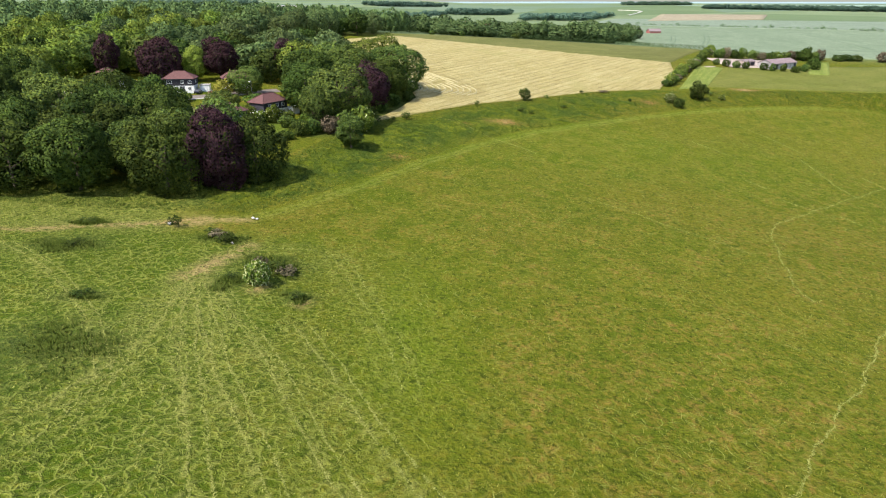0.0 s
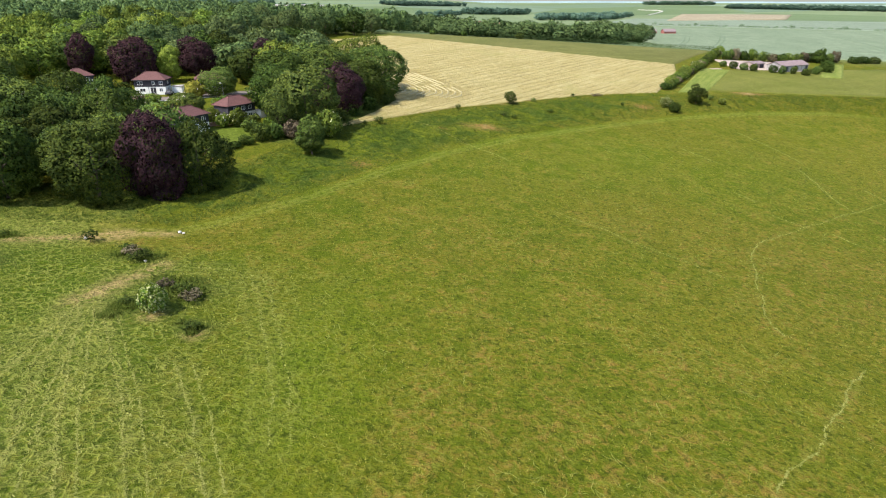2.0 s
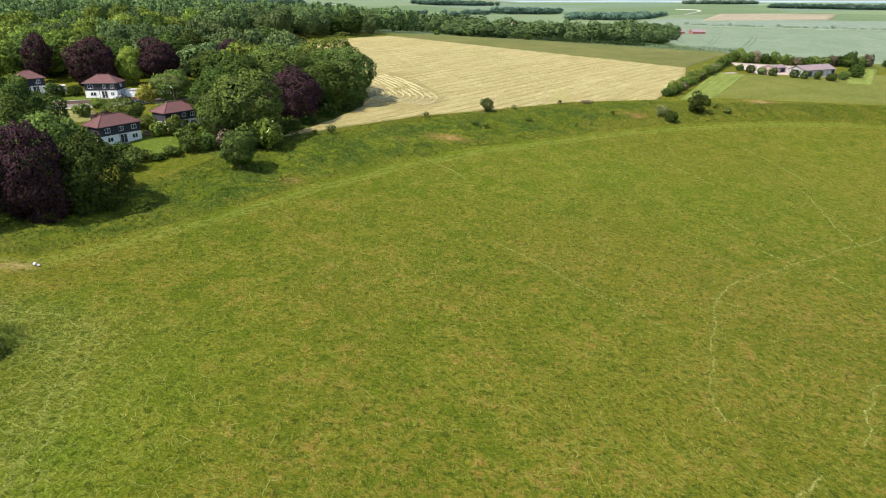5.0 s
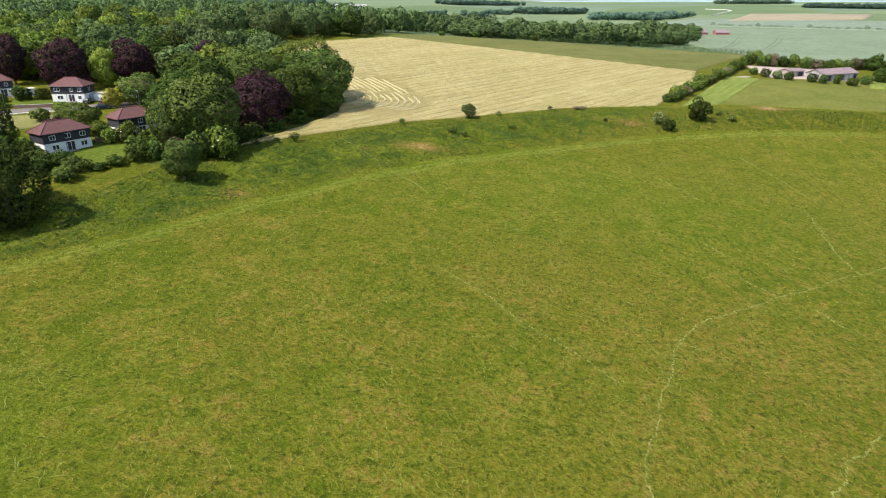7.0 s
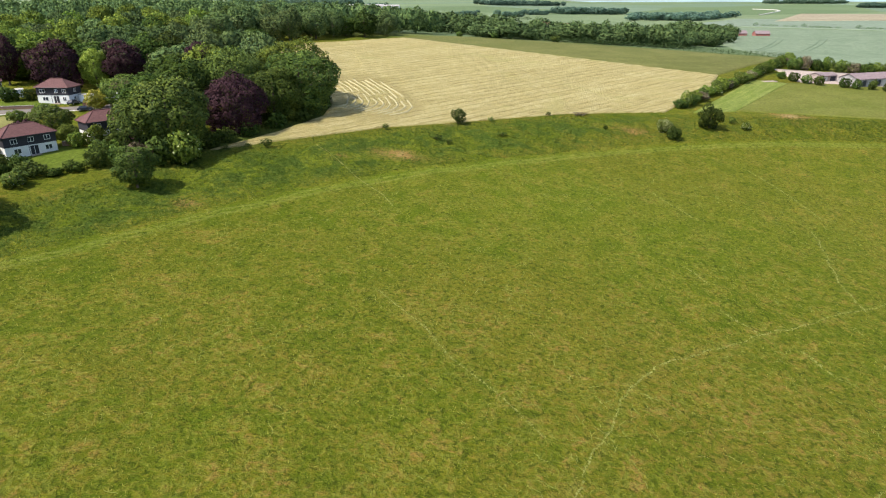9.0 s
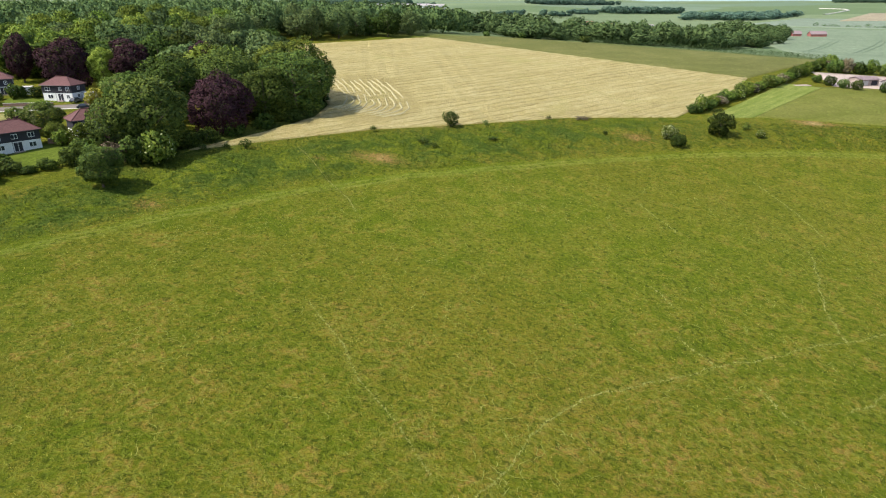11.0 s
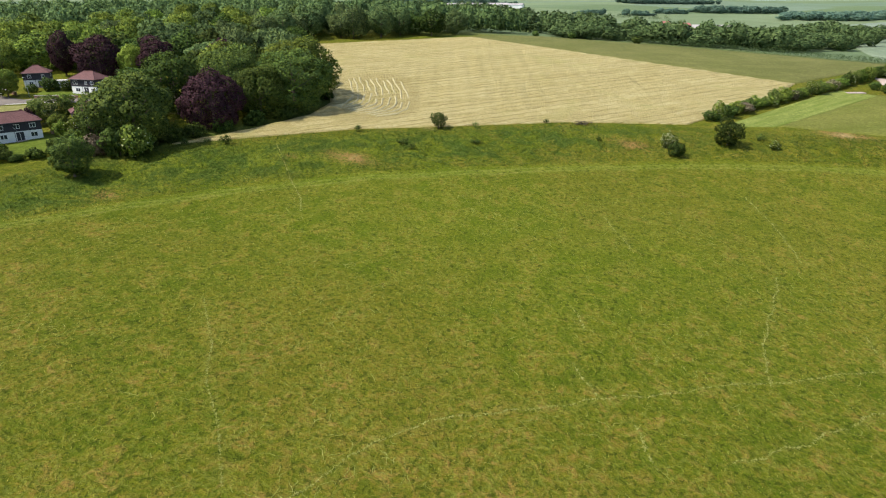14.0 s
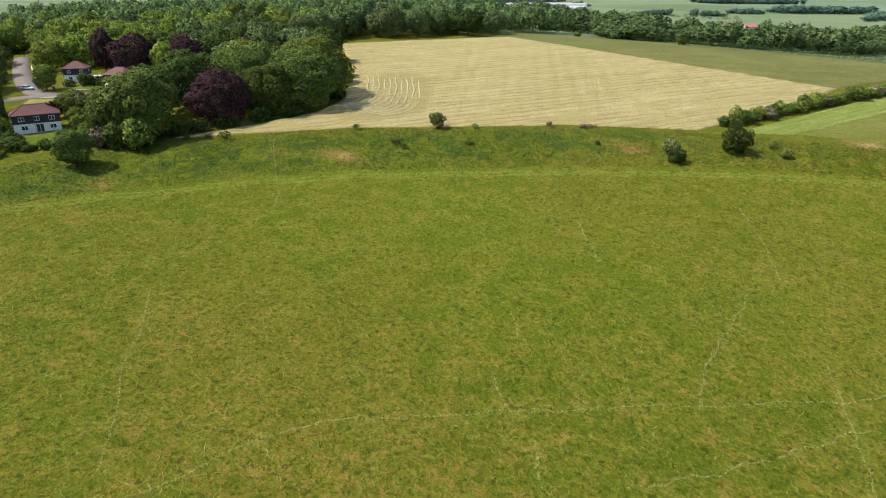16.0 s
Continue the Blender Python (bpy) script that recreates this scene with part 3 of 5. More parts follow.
def windrow(line, seed):
    """One row of raked hay, bowed where the mower turned."""
    rng = np.random.default_rng(seed)
    n = max(6, int(np.hypot(*np.diff(np.array(line), axis=0).T).sum() / 0.8))
    p = resample(line, n)
    d = np.gradient(p, axis=0)
    d /= np.hypot(d[:, 0], d[:, 1])[:, None]
    side = np.stack([d[:, 1], -d[:, 0]], 1)
    sway = 0.18 * np.sin(np.linspace(0, 9, n) + seed) + rng.normal(0, 0.06, n)
    offs, tall = (-0.40, -0.18, 0.0, 0.18, 0.40), (-0.2, 0.14, 0.24, 0.12, -0.2)
    V = np.zeros((n, 5, 3))
    end = np.clip(np.minimum(np.arange(n), np.arange(n)[::-1]) / 2.0, 0, 1)
    for k in range(5):
        q = p + side * (sway + offs[k] * rng.uniform(0.75, 1.2, n))[:, None]
        V[:, k, :2] = q
        V[:, k, 2] = height(q[:, 0], q[:, 1]) + 0.36 + tall[k] * end * rng.uniform(0.6, 1.25, n)
    i = np.arange(n * 5).reshape(n, 5)
    F = np.stack([i[:-1, :-1], i[:-1, 1:], i[1:, 1:], i[1:, :-1]], -1).reshape(-1, 4)
    tagged(new("hay_windrow", mesh_of("hay_windrow", V.reshape(-1, 3), F, STRAW, True)), "bowed row of raked pale hay on stubble", "hay row", "hay rows by the oak")


for k in range(10):
    f = k / 9
    line = [tuple(p) for p in (1 - f) * resample(BOW_IN, 24) + f * resample(BOW_OUT, 24)]
    cut = 9 + (k * 5) % 4
    windrow(line[:cut], 2 * k)
    windrow(line[cut + 1:22 + k % 3], 2 * k + 1)

quad_patch("pasture", (-33, 424), (127, 361), (-6, 470), (175, 440), 120, 40, 0.10, OLIVE, "dull olive strip of uncut pasture")
quad_patch("mown_strip", (104, 281), (119, 288), (140, 356), (153, 352), 30, 80, 0.07, MOWN, "pale green freshly mown strip along the hedge", "mown grass")
quad_patch("short_pasture", (119, 289), (300, 303), (153, 353), (300, 396), 60, 40, 0.05, EASTFIELD, "short green pasture below the farmyard")
quad_patch("mown_strip", (195, 343), (206, 342), (222, 393), (236, 396), 16, 30, 0.07, MOWN, "pale green mown strip beside the farmyard", "mown grass")
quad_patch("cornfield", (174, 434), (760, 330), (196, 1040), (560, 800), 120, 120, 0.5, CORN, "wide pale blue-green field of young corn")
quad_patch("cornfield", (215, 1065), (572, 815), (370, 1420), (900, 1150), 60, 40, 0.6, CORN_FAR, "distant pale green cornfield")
quad_patch("ploughed_field", (390, 1260), (650, 1345), (590, 1800), (840, 1720), 30, 30, 1.0, PLOUGH, "distant pale tan ploughed field")


def ribbon(name, line, width, lift, material, label, category, n=60, spill=0.0):
    p = resample(line, n)
    d = np.gradient(p, axis=0)
    d /= np.hypot(d[:, 0], d[:, 1])[:, None]
    q = np.stack([-d[:, 1], d[:, 0]], 1) * width / 2
    offs = np.array([-1.0, -0.98, 0.0, 0.98, 1.0])
    P = p[:, None, :] + q[:, None, :] * offs[None, :, None]
    z = height(P[..., 0].ravel(), P[..., 1].ravel()).reshape(n, 5) + lift
    z[:, 0] -= lift + 0.3
    z[:, 4] -= lift + 0.3
    i = np.arange(n * 5).reshape(n, 5)
    F = np.stack([i[:-1, 1:], i[:-1, :-1], i[1:, :-1], i[1:, 1:]], -1).reshape(-1, 4)
    me = mesh_of(name, np.concatenate([P.reshape(-1, 2), z.reshape(-1, 1)], 1), F, material)
    return tagged(new(name, me), label, category, kind="structure")


for x0, y0, x1, y1 in ((186, 545, 243, 700), (189, 543, 247, 698), (219, 553, 284, 715), (222, 551, 288, 712), (330, 500, 395, 700), (450, 440, 520, 650)):
    ribbon("tramline", [(x0, y0), ((x0 + x1) / 2 + 2, (y0 + y1) / 2), (x1, y1)], 1.1, 0.62, TRAMLINE, "dark wheel tracks through the corn", "wheel track", 12)
quad_patch("chalk_yard", (-72, 768), (-46, 772), (-78, 800), (-46, 804), 6, 6, 0.3, CHALK, "pale chalky yard among distant trees", "yard")
ribbon("chalk_track", [(473, 1695), (545, 1880), (625, 2090), (650, 2230), (610, 2330)], 4, 1.4, CHALK, "distant white chalk track", "track", 30)

# ---- village lane and gardens ----
ribbon("lane", [(-112, 193), (-107, 205), (-101, 213), (-92, 218.5), (-84, 224), (-74, 232), (-62, 240)], 6.0, 0.10, ASPHALT, "sun-bleached grey-brown village lane", "road")
ribbon("lane", [(-104, 210), (-113, 209.5), (-124, 213), (-146, 222.5), (-175, 237), (-215, 258)], 6.5, 0.14, ASPHALT, "side lane climbing between the trees", "road")
ribbon("kerb", [(-103, 206), (-97, 212), (-89, 217), (-81, 222.5), (-72, 229.5)], 0.3, 0.22, KERB, "pale stone kerb", "kerb")
ribbon("kerb", [(-118, 215), (-128, 219), (-148, 228), (-176, 242)], 0.4, 0.28, KERB, "pale stone kerb", "kerb")
quad_patch("verge", (-92, 191), (-78, 204), (-104, 203), (-90, 214.5), 12, 12, 0.06, VERGE, "dry yellowed grass verge beside the lane", "verge")
quad_patch("lawn", (-58, 170), (-44, 177), (-63, 190), (-47, 193), 24, 24, 0.06, LAWN, "bright green mown garden lawn", "lawn")
quad_patch("lawn", (-108, 219), (-80, 232), (-112, 226), (-84, 240), 16, 12, 0.05, LAWN, "small front lawns", "lawn")
quad_patch("farmyard", (158, 356.5), (195, 359), (157, 391), (212, 391), 24, 16, 0.08, CONCRETE, "pinkish bare concrete farmyard", "yard")


# ---- trees and shrubs ----
def crown(rng, R, zc, rz, lobes, leaves, size, low, lobe_size=(0.27, 0.5)):
    """Leaf clumps over many rounded boughs, as arrays of corners, faces and normals. Nominal crown of radius R about zc, rz high each way."""
    c, r = [np.array([0, 0, zc])], [0.62 * min(R, rz)]
    for k in range(lobes):
        z = 1 - 2 * (k + 0.5) / lobes
        a = k * 2.39996 + rng.uniform(-0.4, 0.4)
        h = math.sqrt(max(0, 1 - z * z))
        far = rng.uniform(0.46, 0.80)
        c.append(np.array([math.cos(a) * h * R * far, math.sin(a) * h * R * far, zc + z * rz * far]))
        r.append(min(R, rz) * rng.uniform(*lobe_size))
    c, r = np.array(c), np.array(r)
    pick = rng.choice(len(r), size=leaves * 4, p=r ** 2 / (r ** 2).sum())
    d = rng.normal(size=(len(pick), 3))
    d /= np.linalg.norm(d, axis=1)[:, None]
    p = c[pick] + d * (r[pick] * rng.uniform(0.78, 1.05, len(pick)))[:, None]
    f = 9.0 / R
    wave = np.sin(p[:, 0] * 1.7 * f + 1.1) + np.sin(p[:, 1] * 1.9 * f + 0.4 * p[:, 2] * f) + np.sin(p[:, 2] * 1.6 * f + 0.5 * p[:, 0] * f)
    p = p + d * (r[pick] * 0.085 * wave)[:, None]
    gap = np.linalg.norm(p[:, None, :] - c[None], axis=2) / r[None]
    gap[np.arange(len(p)), pick] = 9
    keep = (gap.min(1) > 0.86) & (p[:, 2] > low)
    p, d = p[keep][:leaves], d[keep][:leaves]
    n = len(p)
    nrm = d * 0.7 + rng.normal(size=(n, 3)) * 0.5 + np.array([0, 0, 0.2])
    nrm /= np.linalg.norm(nrm, axis=1)[:, None]
    t = np.cross(nrm, rng.normal(size=(n, 3)))
    t /= np.linalg.norm(t, axis=1)[:, None]
    b = np.cross(nrm, t)
    s = (size * rng.uniform(0.55, 1.3, n))[:, None]
    V = np.stack([p - t * s * 0.52 - b * s * 0.3, p + t * s * 0.52 - b * s * 0.3 + nrm * s * 0.1, p + b * s * 0.62], 1)
    out = p - np.array([0, 0, zc - 0.25 * rz])
    out /= np.linalg.norm(out, axis=1)[:, None]
    soft = d * 0.50 + out * 0.50 + nrm * 0.40
    soft /= np.linalg.norm(soft, axis=1)[:, None]
    return V.reshape(-1, 3), np.arange(n * 3).reshape(-1, 3), np.repeat(soft, 3, axis=0)


def leafy(name, V, F, material, soft):
    """A mesh of leaf clumps that takes the light as the rounded boughs do that carry them."""
    me = mesh_of(name, V, F, material, True)
    me.normals_split_custom_set_from_vertices(soft.tolist())
    return me


def trunk_of(rng, H, trunk_r):
    """A tapered, slightly leaning trunk."""
    lean = rng.uniform(-0.3, 0.3, 2)
    pts = [(0, 0, -0.6), (0.02, 0, 0.4), (lean[0] * 0.4, lean[1] * 0.4, H * 0.3), (lean[0], lean[1], H * 0.62), (lean[0] * 1.4, lean[1] * 1.4, H * 0.86)]
    return tube(pts, [trunk_r * 1.5, trunk_r, trunk_r * 0.75, trunk_r * 0.42, trunk_r * 0.12], 8), lean


def limb_of(rng, H, trunk_r, reach, lean, k, count):
    """A limb that rises from the trunk into the crown."""
    a = k * 6.283 / count + rng.uniform(-0.3, 0.3)
    z = H * rng.uniform(0.25, 0.5)
    q = reach * rng.uniform(0.55, 0.8)
    return tube([(lean[0] * 0.5, lean[1] * 0.5, z), (math.cos(a) * q * 0.5, math.sin(a) * q * 0.5, z + H * 0.12), (math.cos(a) * q, math.sin(a) * q, z + H * 0.28)], [trunk_r * 0.42, trunk_r * 0.27, trunk_r * 0.07], 6)


SHAPES = {
    # kind: R, H, crown centre, half height, lobes, leaves, leaf size, lowest leaf
    "dome": (8.0, 18.0, 8.9, 9.0, 56, 11800, 0.57, 0.15),
    "oak": (8.0, 18.0, 8.9, 9.0, 84, 22000, 0.42, 0.15),
    "broad": (8.0, 18.0, 9.6, 8.3, 48, 11800, 0.57, 0.9),
    "tall": (6.0, 18.0, 9.6, 8.4, 38, 10500, 0.46, 0.6),
    "wood": (8.0, 18.0, 9.6, 8.3, 30, 3500, 0.92, 0.6),
    "woodtall": (7.0, 18.0, 9.6, 8.4, 26, 3300, 0.87, 0.6),
    "open": (4.0, 8.0, 4.4, 3.6, 15, 5200, 0.32, 0.3),
    "shrub": (2.4, 3.4, 1.65, 1.75, 20, 1500, 0.33, 0.02),
    "thin": (2.4, 3.4, 1.9, 1.5, 12, 420, 0.36, 0.2),
}
FOLIAGE = {"wood": HAZEDLEAF, "green": GREEN, "deep": DEEP, "fresh": FRESH, "copper": COPPER, "russet": RUSSET, "gold": GOLD, "far": FARLEAF, "lime": LIME}
FIRST = {}


def plant(shape, leaf, x, y, h, r, name="tree", label="", category="tree", group="", seed=0, flowers=0, turn=None, sink=0.0):
    """A tree or shrub h metres high with a crown of radius r."""
    R, H, zc, rz, lobes, leaves, size, low = SHAPES[shape]
    key = (shape, leaf, seed % 3, flowers)
    rng = np.random.default_rng(abs(hash_of(shape, leaf, seed % 3)) % 99991)
    if key not in FIRST:
        ob = new(name)
        V, F, soft = crown(rng, R, zc, rz, lobes, leaves, size, low, (0.36, 0.5) if shape.startswith("wood") else (0.22, 0.46) if shape == "open" else (0.20, 0.42) if shape == "oak" else (0.27, 0.5))
        thick = 0.024 * H if H > 6 else 0.06
        bole, lean = trunk_of(rng, H, thick)
        trunk = part("trunk" if H > 6 else "stem", bole, BARK, ob)
        limbs = 3 if shape.startswith("wood") or H < 6 else 6
        for k in range(limbs):
            part("limb" if H > 6 else "twig", limb_of(rng, H, thick, R, lean, k, limbs), BARK, trunk)
        top = new("crown", leafy("crown", V, F, FOLIAGE[leaf], soft))
        top.parent = ob
        if flowers:
            keep = rng.permutation(len(V) // 3)[: int(len(V) // 3 * flowers)]
            W = V.reshape(-1, 3, 3)[keep]
            mid = W.mean(1, keepdims=True)
            out = mid - np.array([0, 0, zc])
            W = (W - mid) * 0.75 + mid + out / np.linalg.norm(out, axis=2, keepdims=True) * 0.12
            top2 = new("blossom", mesh_of("blossom", W.reshape(-1, 3), np.arange(len(W) * 3).reshape(-1, 3), BLOSSOM))
            top2.parent = ob
            tagged(top2, "creamy white blossom")
        FIRST[key] = ob
    else:
        ob = copy_thing(FIRST[key], Matrix())
        ob.name = name
    a = (x * 12.9898 + y * 78.233) % 360 if turn is None else turn
    ob.matrix_basis = Matrix.Translation((x, y, ground_z(x, y) - sink)) @ Euler((0, 0, radians(a))).to_matrix().to_4x4() @ Matrix.Diagonal((r / R, r / R, h / H, 1))
    return tagged(ob, label, category, group)


def hash_of(*words):
    v = 7
    for w in words:
        for ch in str(w):
            v = (v * 131 + ord(ch)) % 1000003
    return v


# single trees that stand out: shape, leaf, x, y, height, radius
BIG = [
    ("oak", "green", -18.5, 243, 18.5, 11.8, "broad dark green oak on the edge of the hay field"),
    ("oak", "fresh", -25.5, 256.5, 19.5, 12.4, "huge domed mid-green oak behind the hay field's corner"),
    ("oak", "green", -34, 232, 18.5, 10.0, "full rounded green oak beside a copper beech"),
    ("oak", "deep", -22.0, 231, 15.5, 8.6, "dark bushy oak between a copper beech and a larger oak"),
    ("oak", "copper", -26.5, 216, 15.5, 8.6, "dark purple copper beech beside the hay field"),
    ("broad", "green", -32.3, 194.3, 17.5, 9.4, "large spreading green tree at the garden's edge"),
    ("tall", "deep", -44, 205, 16.0, 7.5, "dense deep green tree behind the gardens"),
    ("broad", "deep", -46, 222, 17.5, 9.5, "dense deep green tree behind the gardens"),
    ("oak", "copper", -49.6, 134.2, 18.2, 6.9, "dark purple copper beech standing on the bank"),
    ("oak", "deep", -60.0, 131.0, 17.3, 9.0, "bushy green tree standing on the bank"),
    ("dome", "deep", -43.5, 142, 14.0, 6.4, "dark green tree at the end of the bank"),
    ("dome", "green", -51.5, 145, 17.5, 7.0, "green tree behind the copper beech"),
    ("dome", "copper", -107.8, 246, 16.5, 7.8, "tall purple copper beech behind a house"),
    ("tall", "copper", -87.6, 254, 17.0, 6.6, "purple copper beech in the wood's edge"),
    ("tall", "copper", -63.7, 262, 16.6, 4.8, "small-crowned purple beech among green trees"),
    ("tall", "copper", -127.5, 246, 16.8, 4.2, "purple copper beech in the wood"),
    ("tall", "lime", -96, 250, 13.5, 4.4, "bright yellow-green lime tree beside a copper beech"),
    ("broad", "green", -70.5, 229, 9.8, 5.4, "rounded olive-green garden tree"),
    ("broad", "green", -69, 198, 8.0, 5.2, "low rounded green garden tree"),
    ("tall", "fresh", -112.5, 213.5, 9.4, 3.7, "bright green street tree beside the lane"),
    ("broad", "green", -37, 189.5, 13.5, 5.6, "green tree beside a larger spreading tree"),
    ("dome", "green", -76.5, 177.5, 12.5, 5.2, "bushy green tree beside the end of a house"),
    ("broad", "deep", -94, 181, 15.5, 7.0, "dark green tree beside the dry verge"),
    ("broad", "green", -101, 167, 16.5, 8.0, "tall green tree in the wood below the lane"),
    ("tall", "fresh", -60, 193, 5.0, 2.6, "light green garden tree behind the lawn"),
]
for k, (shape, leaf, x, y, h, r, label) in enumerate(BIG):
    low = 1.3 if shape in ("dome", "oak") and h > 12 else 0.0
    plant(shape, leaf, x, y, h + low, r, "copper_beech" if leaf == "copper" else "tree", label, "tree", seed=k, sink=low)

for k, (x, y, h, r) in enumerate(((-24.5, 206, 4.0, 3.4), (-21.5, 214, 4.0, 3.2), (-18, 223, 4.5, 3.6), (-14.5, 232, 4.5, 3.6), (-26, 200, 4.5, 3.6), (-29, 193, 5.0, 4.0), (-20, 258, 5, 5), (-35, 190, 5, 4))):
    plant("shrub", "deep", x, y, h, r, "shrub", "dense dark undergrowth at the foot of the trees", "shrub", "undergrowth along the field's edge", k, sink=0.4)
plant("tall", "green", -25.5, 171.0, 9.8, 4.1, "tree", "small leafy green tree alone on the grassy bank", "tree", seed=1, sink=0.6)
plant("open", "deep", 106.5, 265.5, 8.0, 4.1, "tree", "small dark green tree alone at the foot of the bank", "tree", seed=0, sink=0.5)

# the wood on the hill: trees wherever no house, lane or field is
CLEAR = [(-63, 183, 9), (-94, 231, 9), (-120, 229, 8), (-55, 201, 8), (-76, 238, 8), (-97, 203, 13), (-84, 222, 9), (-50, 184, 11), (-70, 212, 9), (-104, 222, 9), (-58, 176, 8), (-129, 226, 9), (-118, 218, 7), (-140, 226, 7)]
LANES = [[(-112, 180), (-107, 205), (-101, 213), (-84, 224), (-62, 242)], [(-104, 210), (-124, 213), (-146, 222.5), (-175, 237), (-225, 262)]]
HAY_EDGE = [(-24, 197.5), (-12, 216), (-4, 238), (-8, 254), (-22, 272), (-31, 288), (-58, 320), (-96, 350), (-88, 366), (-62, 395), (-34, 426), (-22, 470), (-16, 530)]


def wood_spots():
    rng = random.Random(12)
    spots = [(x, y, r * 0.75) for _, _, x, y, h, r, _ in BIG]
    out = []
    row = 0
    y = 128.0
    while y < 520:
        gap = 11.2 if y < 300 else 13.0
        x = -390.0 + (row % 2) * gap / 2
        while x < 20:
            px, py = x + rng.uniform(-3, 3), y + rng.uniform(-3, 3)
            x += gap
            ok = px > -0.72 * py - 22 or py > 92 + (123 - px) * 0.45 - 14
            ok = ok and float(away(np.array(px), np.array(py), HAY_EDGE, True)) > 8.5
            ok = ok and all(math.hypot(px - a, py - b) > c + 2.5 for a, b, c in CLEAR)
            ok = ok and all(float(away(np.array(px), np.array(py), l)) > 9 for l in LANES)
            ok = ok and all(math.hypot(px - a, py - b) > c + 4.2 for a, b, c in spots)
            ok = ok and (px < -62 or float(away(np.array(px), np.array(py), CREST, True)) > -4)
            ok = ok and float(away(np.array(px), np.array(py), TOE, True)) > 6
            if py < 245:
                ok = ok and px < (-66 if py < 141 else 50 - 0.949 * (py - 46) - 10)
            if ok:
                out.append((px, py))
        y += gap * 0.88
        row += 1
    return out


spots = wood_spots()
spots.sort(key=lambda p: math.hypot(p[0] - 60, p[1] - 50))
rng_w = random.Random(5)
BACK = []
for k, (x, y) in enumerate(spots):
    leaf = rng_w.choice(("green", "fresh", "deep", "green", "fresh", "green") if y > 200 else ("deep", "deep", "deep", "deep", "green", "deep"))
    near = y < 215
    # trees farther back take the leaf colour that has haze in it
    if y > 262 and leaf != "deep":
        leaf = "wood"
    if x < -125 and y > 215 and k % 4:
        leaf = "fresh"
    shape = ("broad" if k % 2 else "dome") if near else ("wood" if k % 3 else "woodtall")
    h, r = (rng_w.uniform(13.0, 15.5) if y < 150 else rng_w.uniform(14.0, 17.0) if near else rng_w.uniform(10.0, 17.5)), rng_w.uniform(5.6, 7.8)
    if k >= 235:
        BACK.append((x, y, h, r * 0.95))
        continue
    plant(shape, leaf, x, y, h, r, "tree", {"wood": "haze-tinted green broadleaf tree in the hill wood", "green": "mid-green broadleaf tree in the hill wood", "deep": "dark green broadleaf tree in the hill wood", "fresh": "light green broadleaf tree in the hill wood"}[leaf], "tree", "trees of the hill wood", seed=k)


def woodland(name, spots, leaf, size, label, leaves=340, seed=3):
    """A far wood as one body of crowns and trunks."""
    rng = np.random.default_rng(seed)
    V, F, S, n = [], [], [], 0
    base = [crown(np.random.default_rng(seed + j), 6.0, 7.0, 5.6, 13, leaves, size, 1.0, (0.36, 0.52)) for j in range(3)]
    for j, (x, y, h, r) in enumerate(spots):
        v, f, sn = base[j % 3]
        a = rng.uniform(0, 6.28)
        c, s = math.cos(a), math.sin(a)
        q = np.stack([(v[:, 0] * c - v[:, 1] * s) * r / 6, (v[:, 0] * s + v[:, 1] * c) * r / 6, v[:, 2] * h / 12.6], 1) + np.array([x, y, ground_z(x, y) - 0.4])
        V.append(q)
        F.append(f + n)
        S.append(np.stack([sn[:, 0] * c - sn[:, 1] * s, sn[:, 0] * s + sn[:, 1] * c, sn[:, 2]], 1))
        n += len(v)
    return tagged(new(name, leafy(name, np.concatenate(V), np.concatenate(F), leaf, np.concatenate(S))), label, "woodland", kind="stuff")


def scatter(poly, gap, h, r, seed, tall=0.0):
    rng = random.Random(seed)
    xs, ys = [p[0] for p in poly], [p[1] for p in poly]
    out = []
    y = min(ys)
    while y < max(ys):
        x = min(xs)
        while x < max(xs):
            px, py = x + rng.uniform(-0.4, 0.4) * gap, y + rng.uniform(-0.4, 0.4) * gap
            inside = False
            for (ax, ay), (bx, by) in zip(poly, poly[1:] + poly[:1]):
                if (ay > py) != (by > py) and px < ax + (py - ay) * (bx - ax) / (by - ay):
                    inside = not inside
            if inside:
                grow = 1 + tall * rng.random() ** 3
                out.append((px, py, h * grow * rng.uniform(0.55, 1.25), r * (0.6 + 0.4 * grow) * rng.uniform(0.7, 1.25)))
            x += gap
        y += gap
    return out


woodland("woodland", BACK, HAZEDLEAF, 1.25, "green broadleaf wood covering the hilltop", 600, 9)
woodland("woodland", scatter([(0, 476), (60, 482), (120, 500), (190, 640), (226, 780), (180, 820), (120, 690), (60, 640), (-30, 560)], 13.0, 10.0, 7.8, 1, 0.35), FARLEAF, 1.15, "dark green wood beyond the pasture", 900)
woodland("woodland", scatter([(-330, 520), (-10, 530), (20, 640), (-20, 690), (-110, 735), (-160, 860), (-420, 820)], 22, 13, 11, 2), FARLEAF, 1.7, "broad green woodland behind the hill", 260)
woodland("hedge", [(x, y, 3.4, 3.0) for x, y in resample([(40, 478), (90, 470), (140, 456), (176, 444)], 48)], FARLEAF, 0.9, "thick green field hedge", 200)
for k, (x, y, h, r) in enumerate(((14, 468, 3.5, 3.0), (52, 464, 4.2, 3.4), (-8, 466, 3.0, 2.6))):
    plant("shrub", "green", x, y, h, r, "shrub", "lone green bush on the pasture's far edge", "shrub", "bushes beyond the pasture", k)
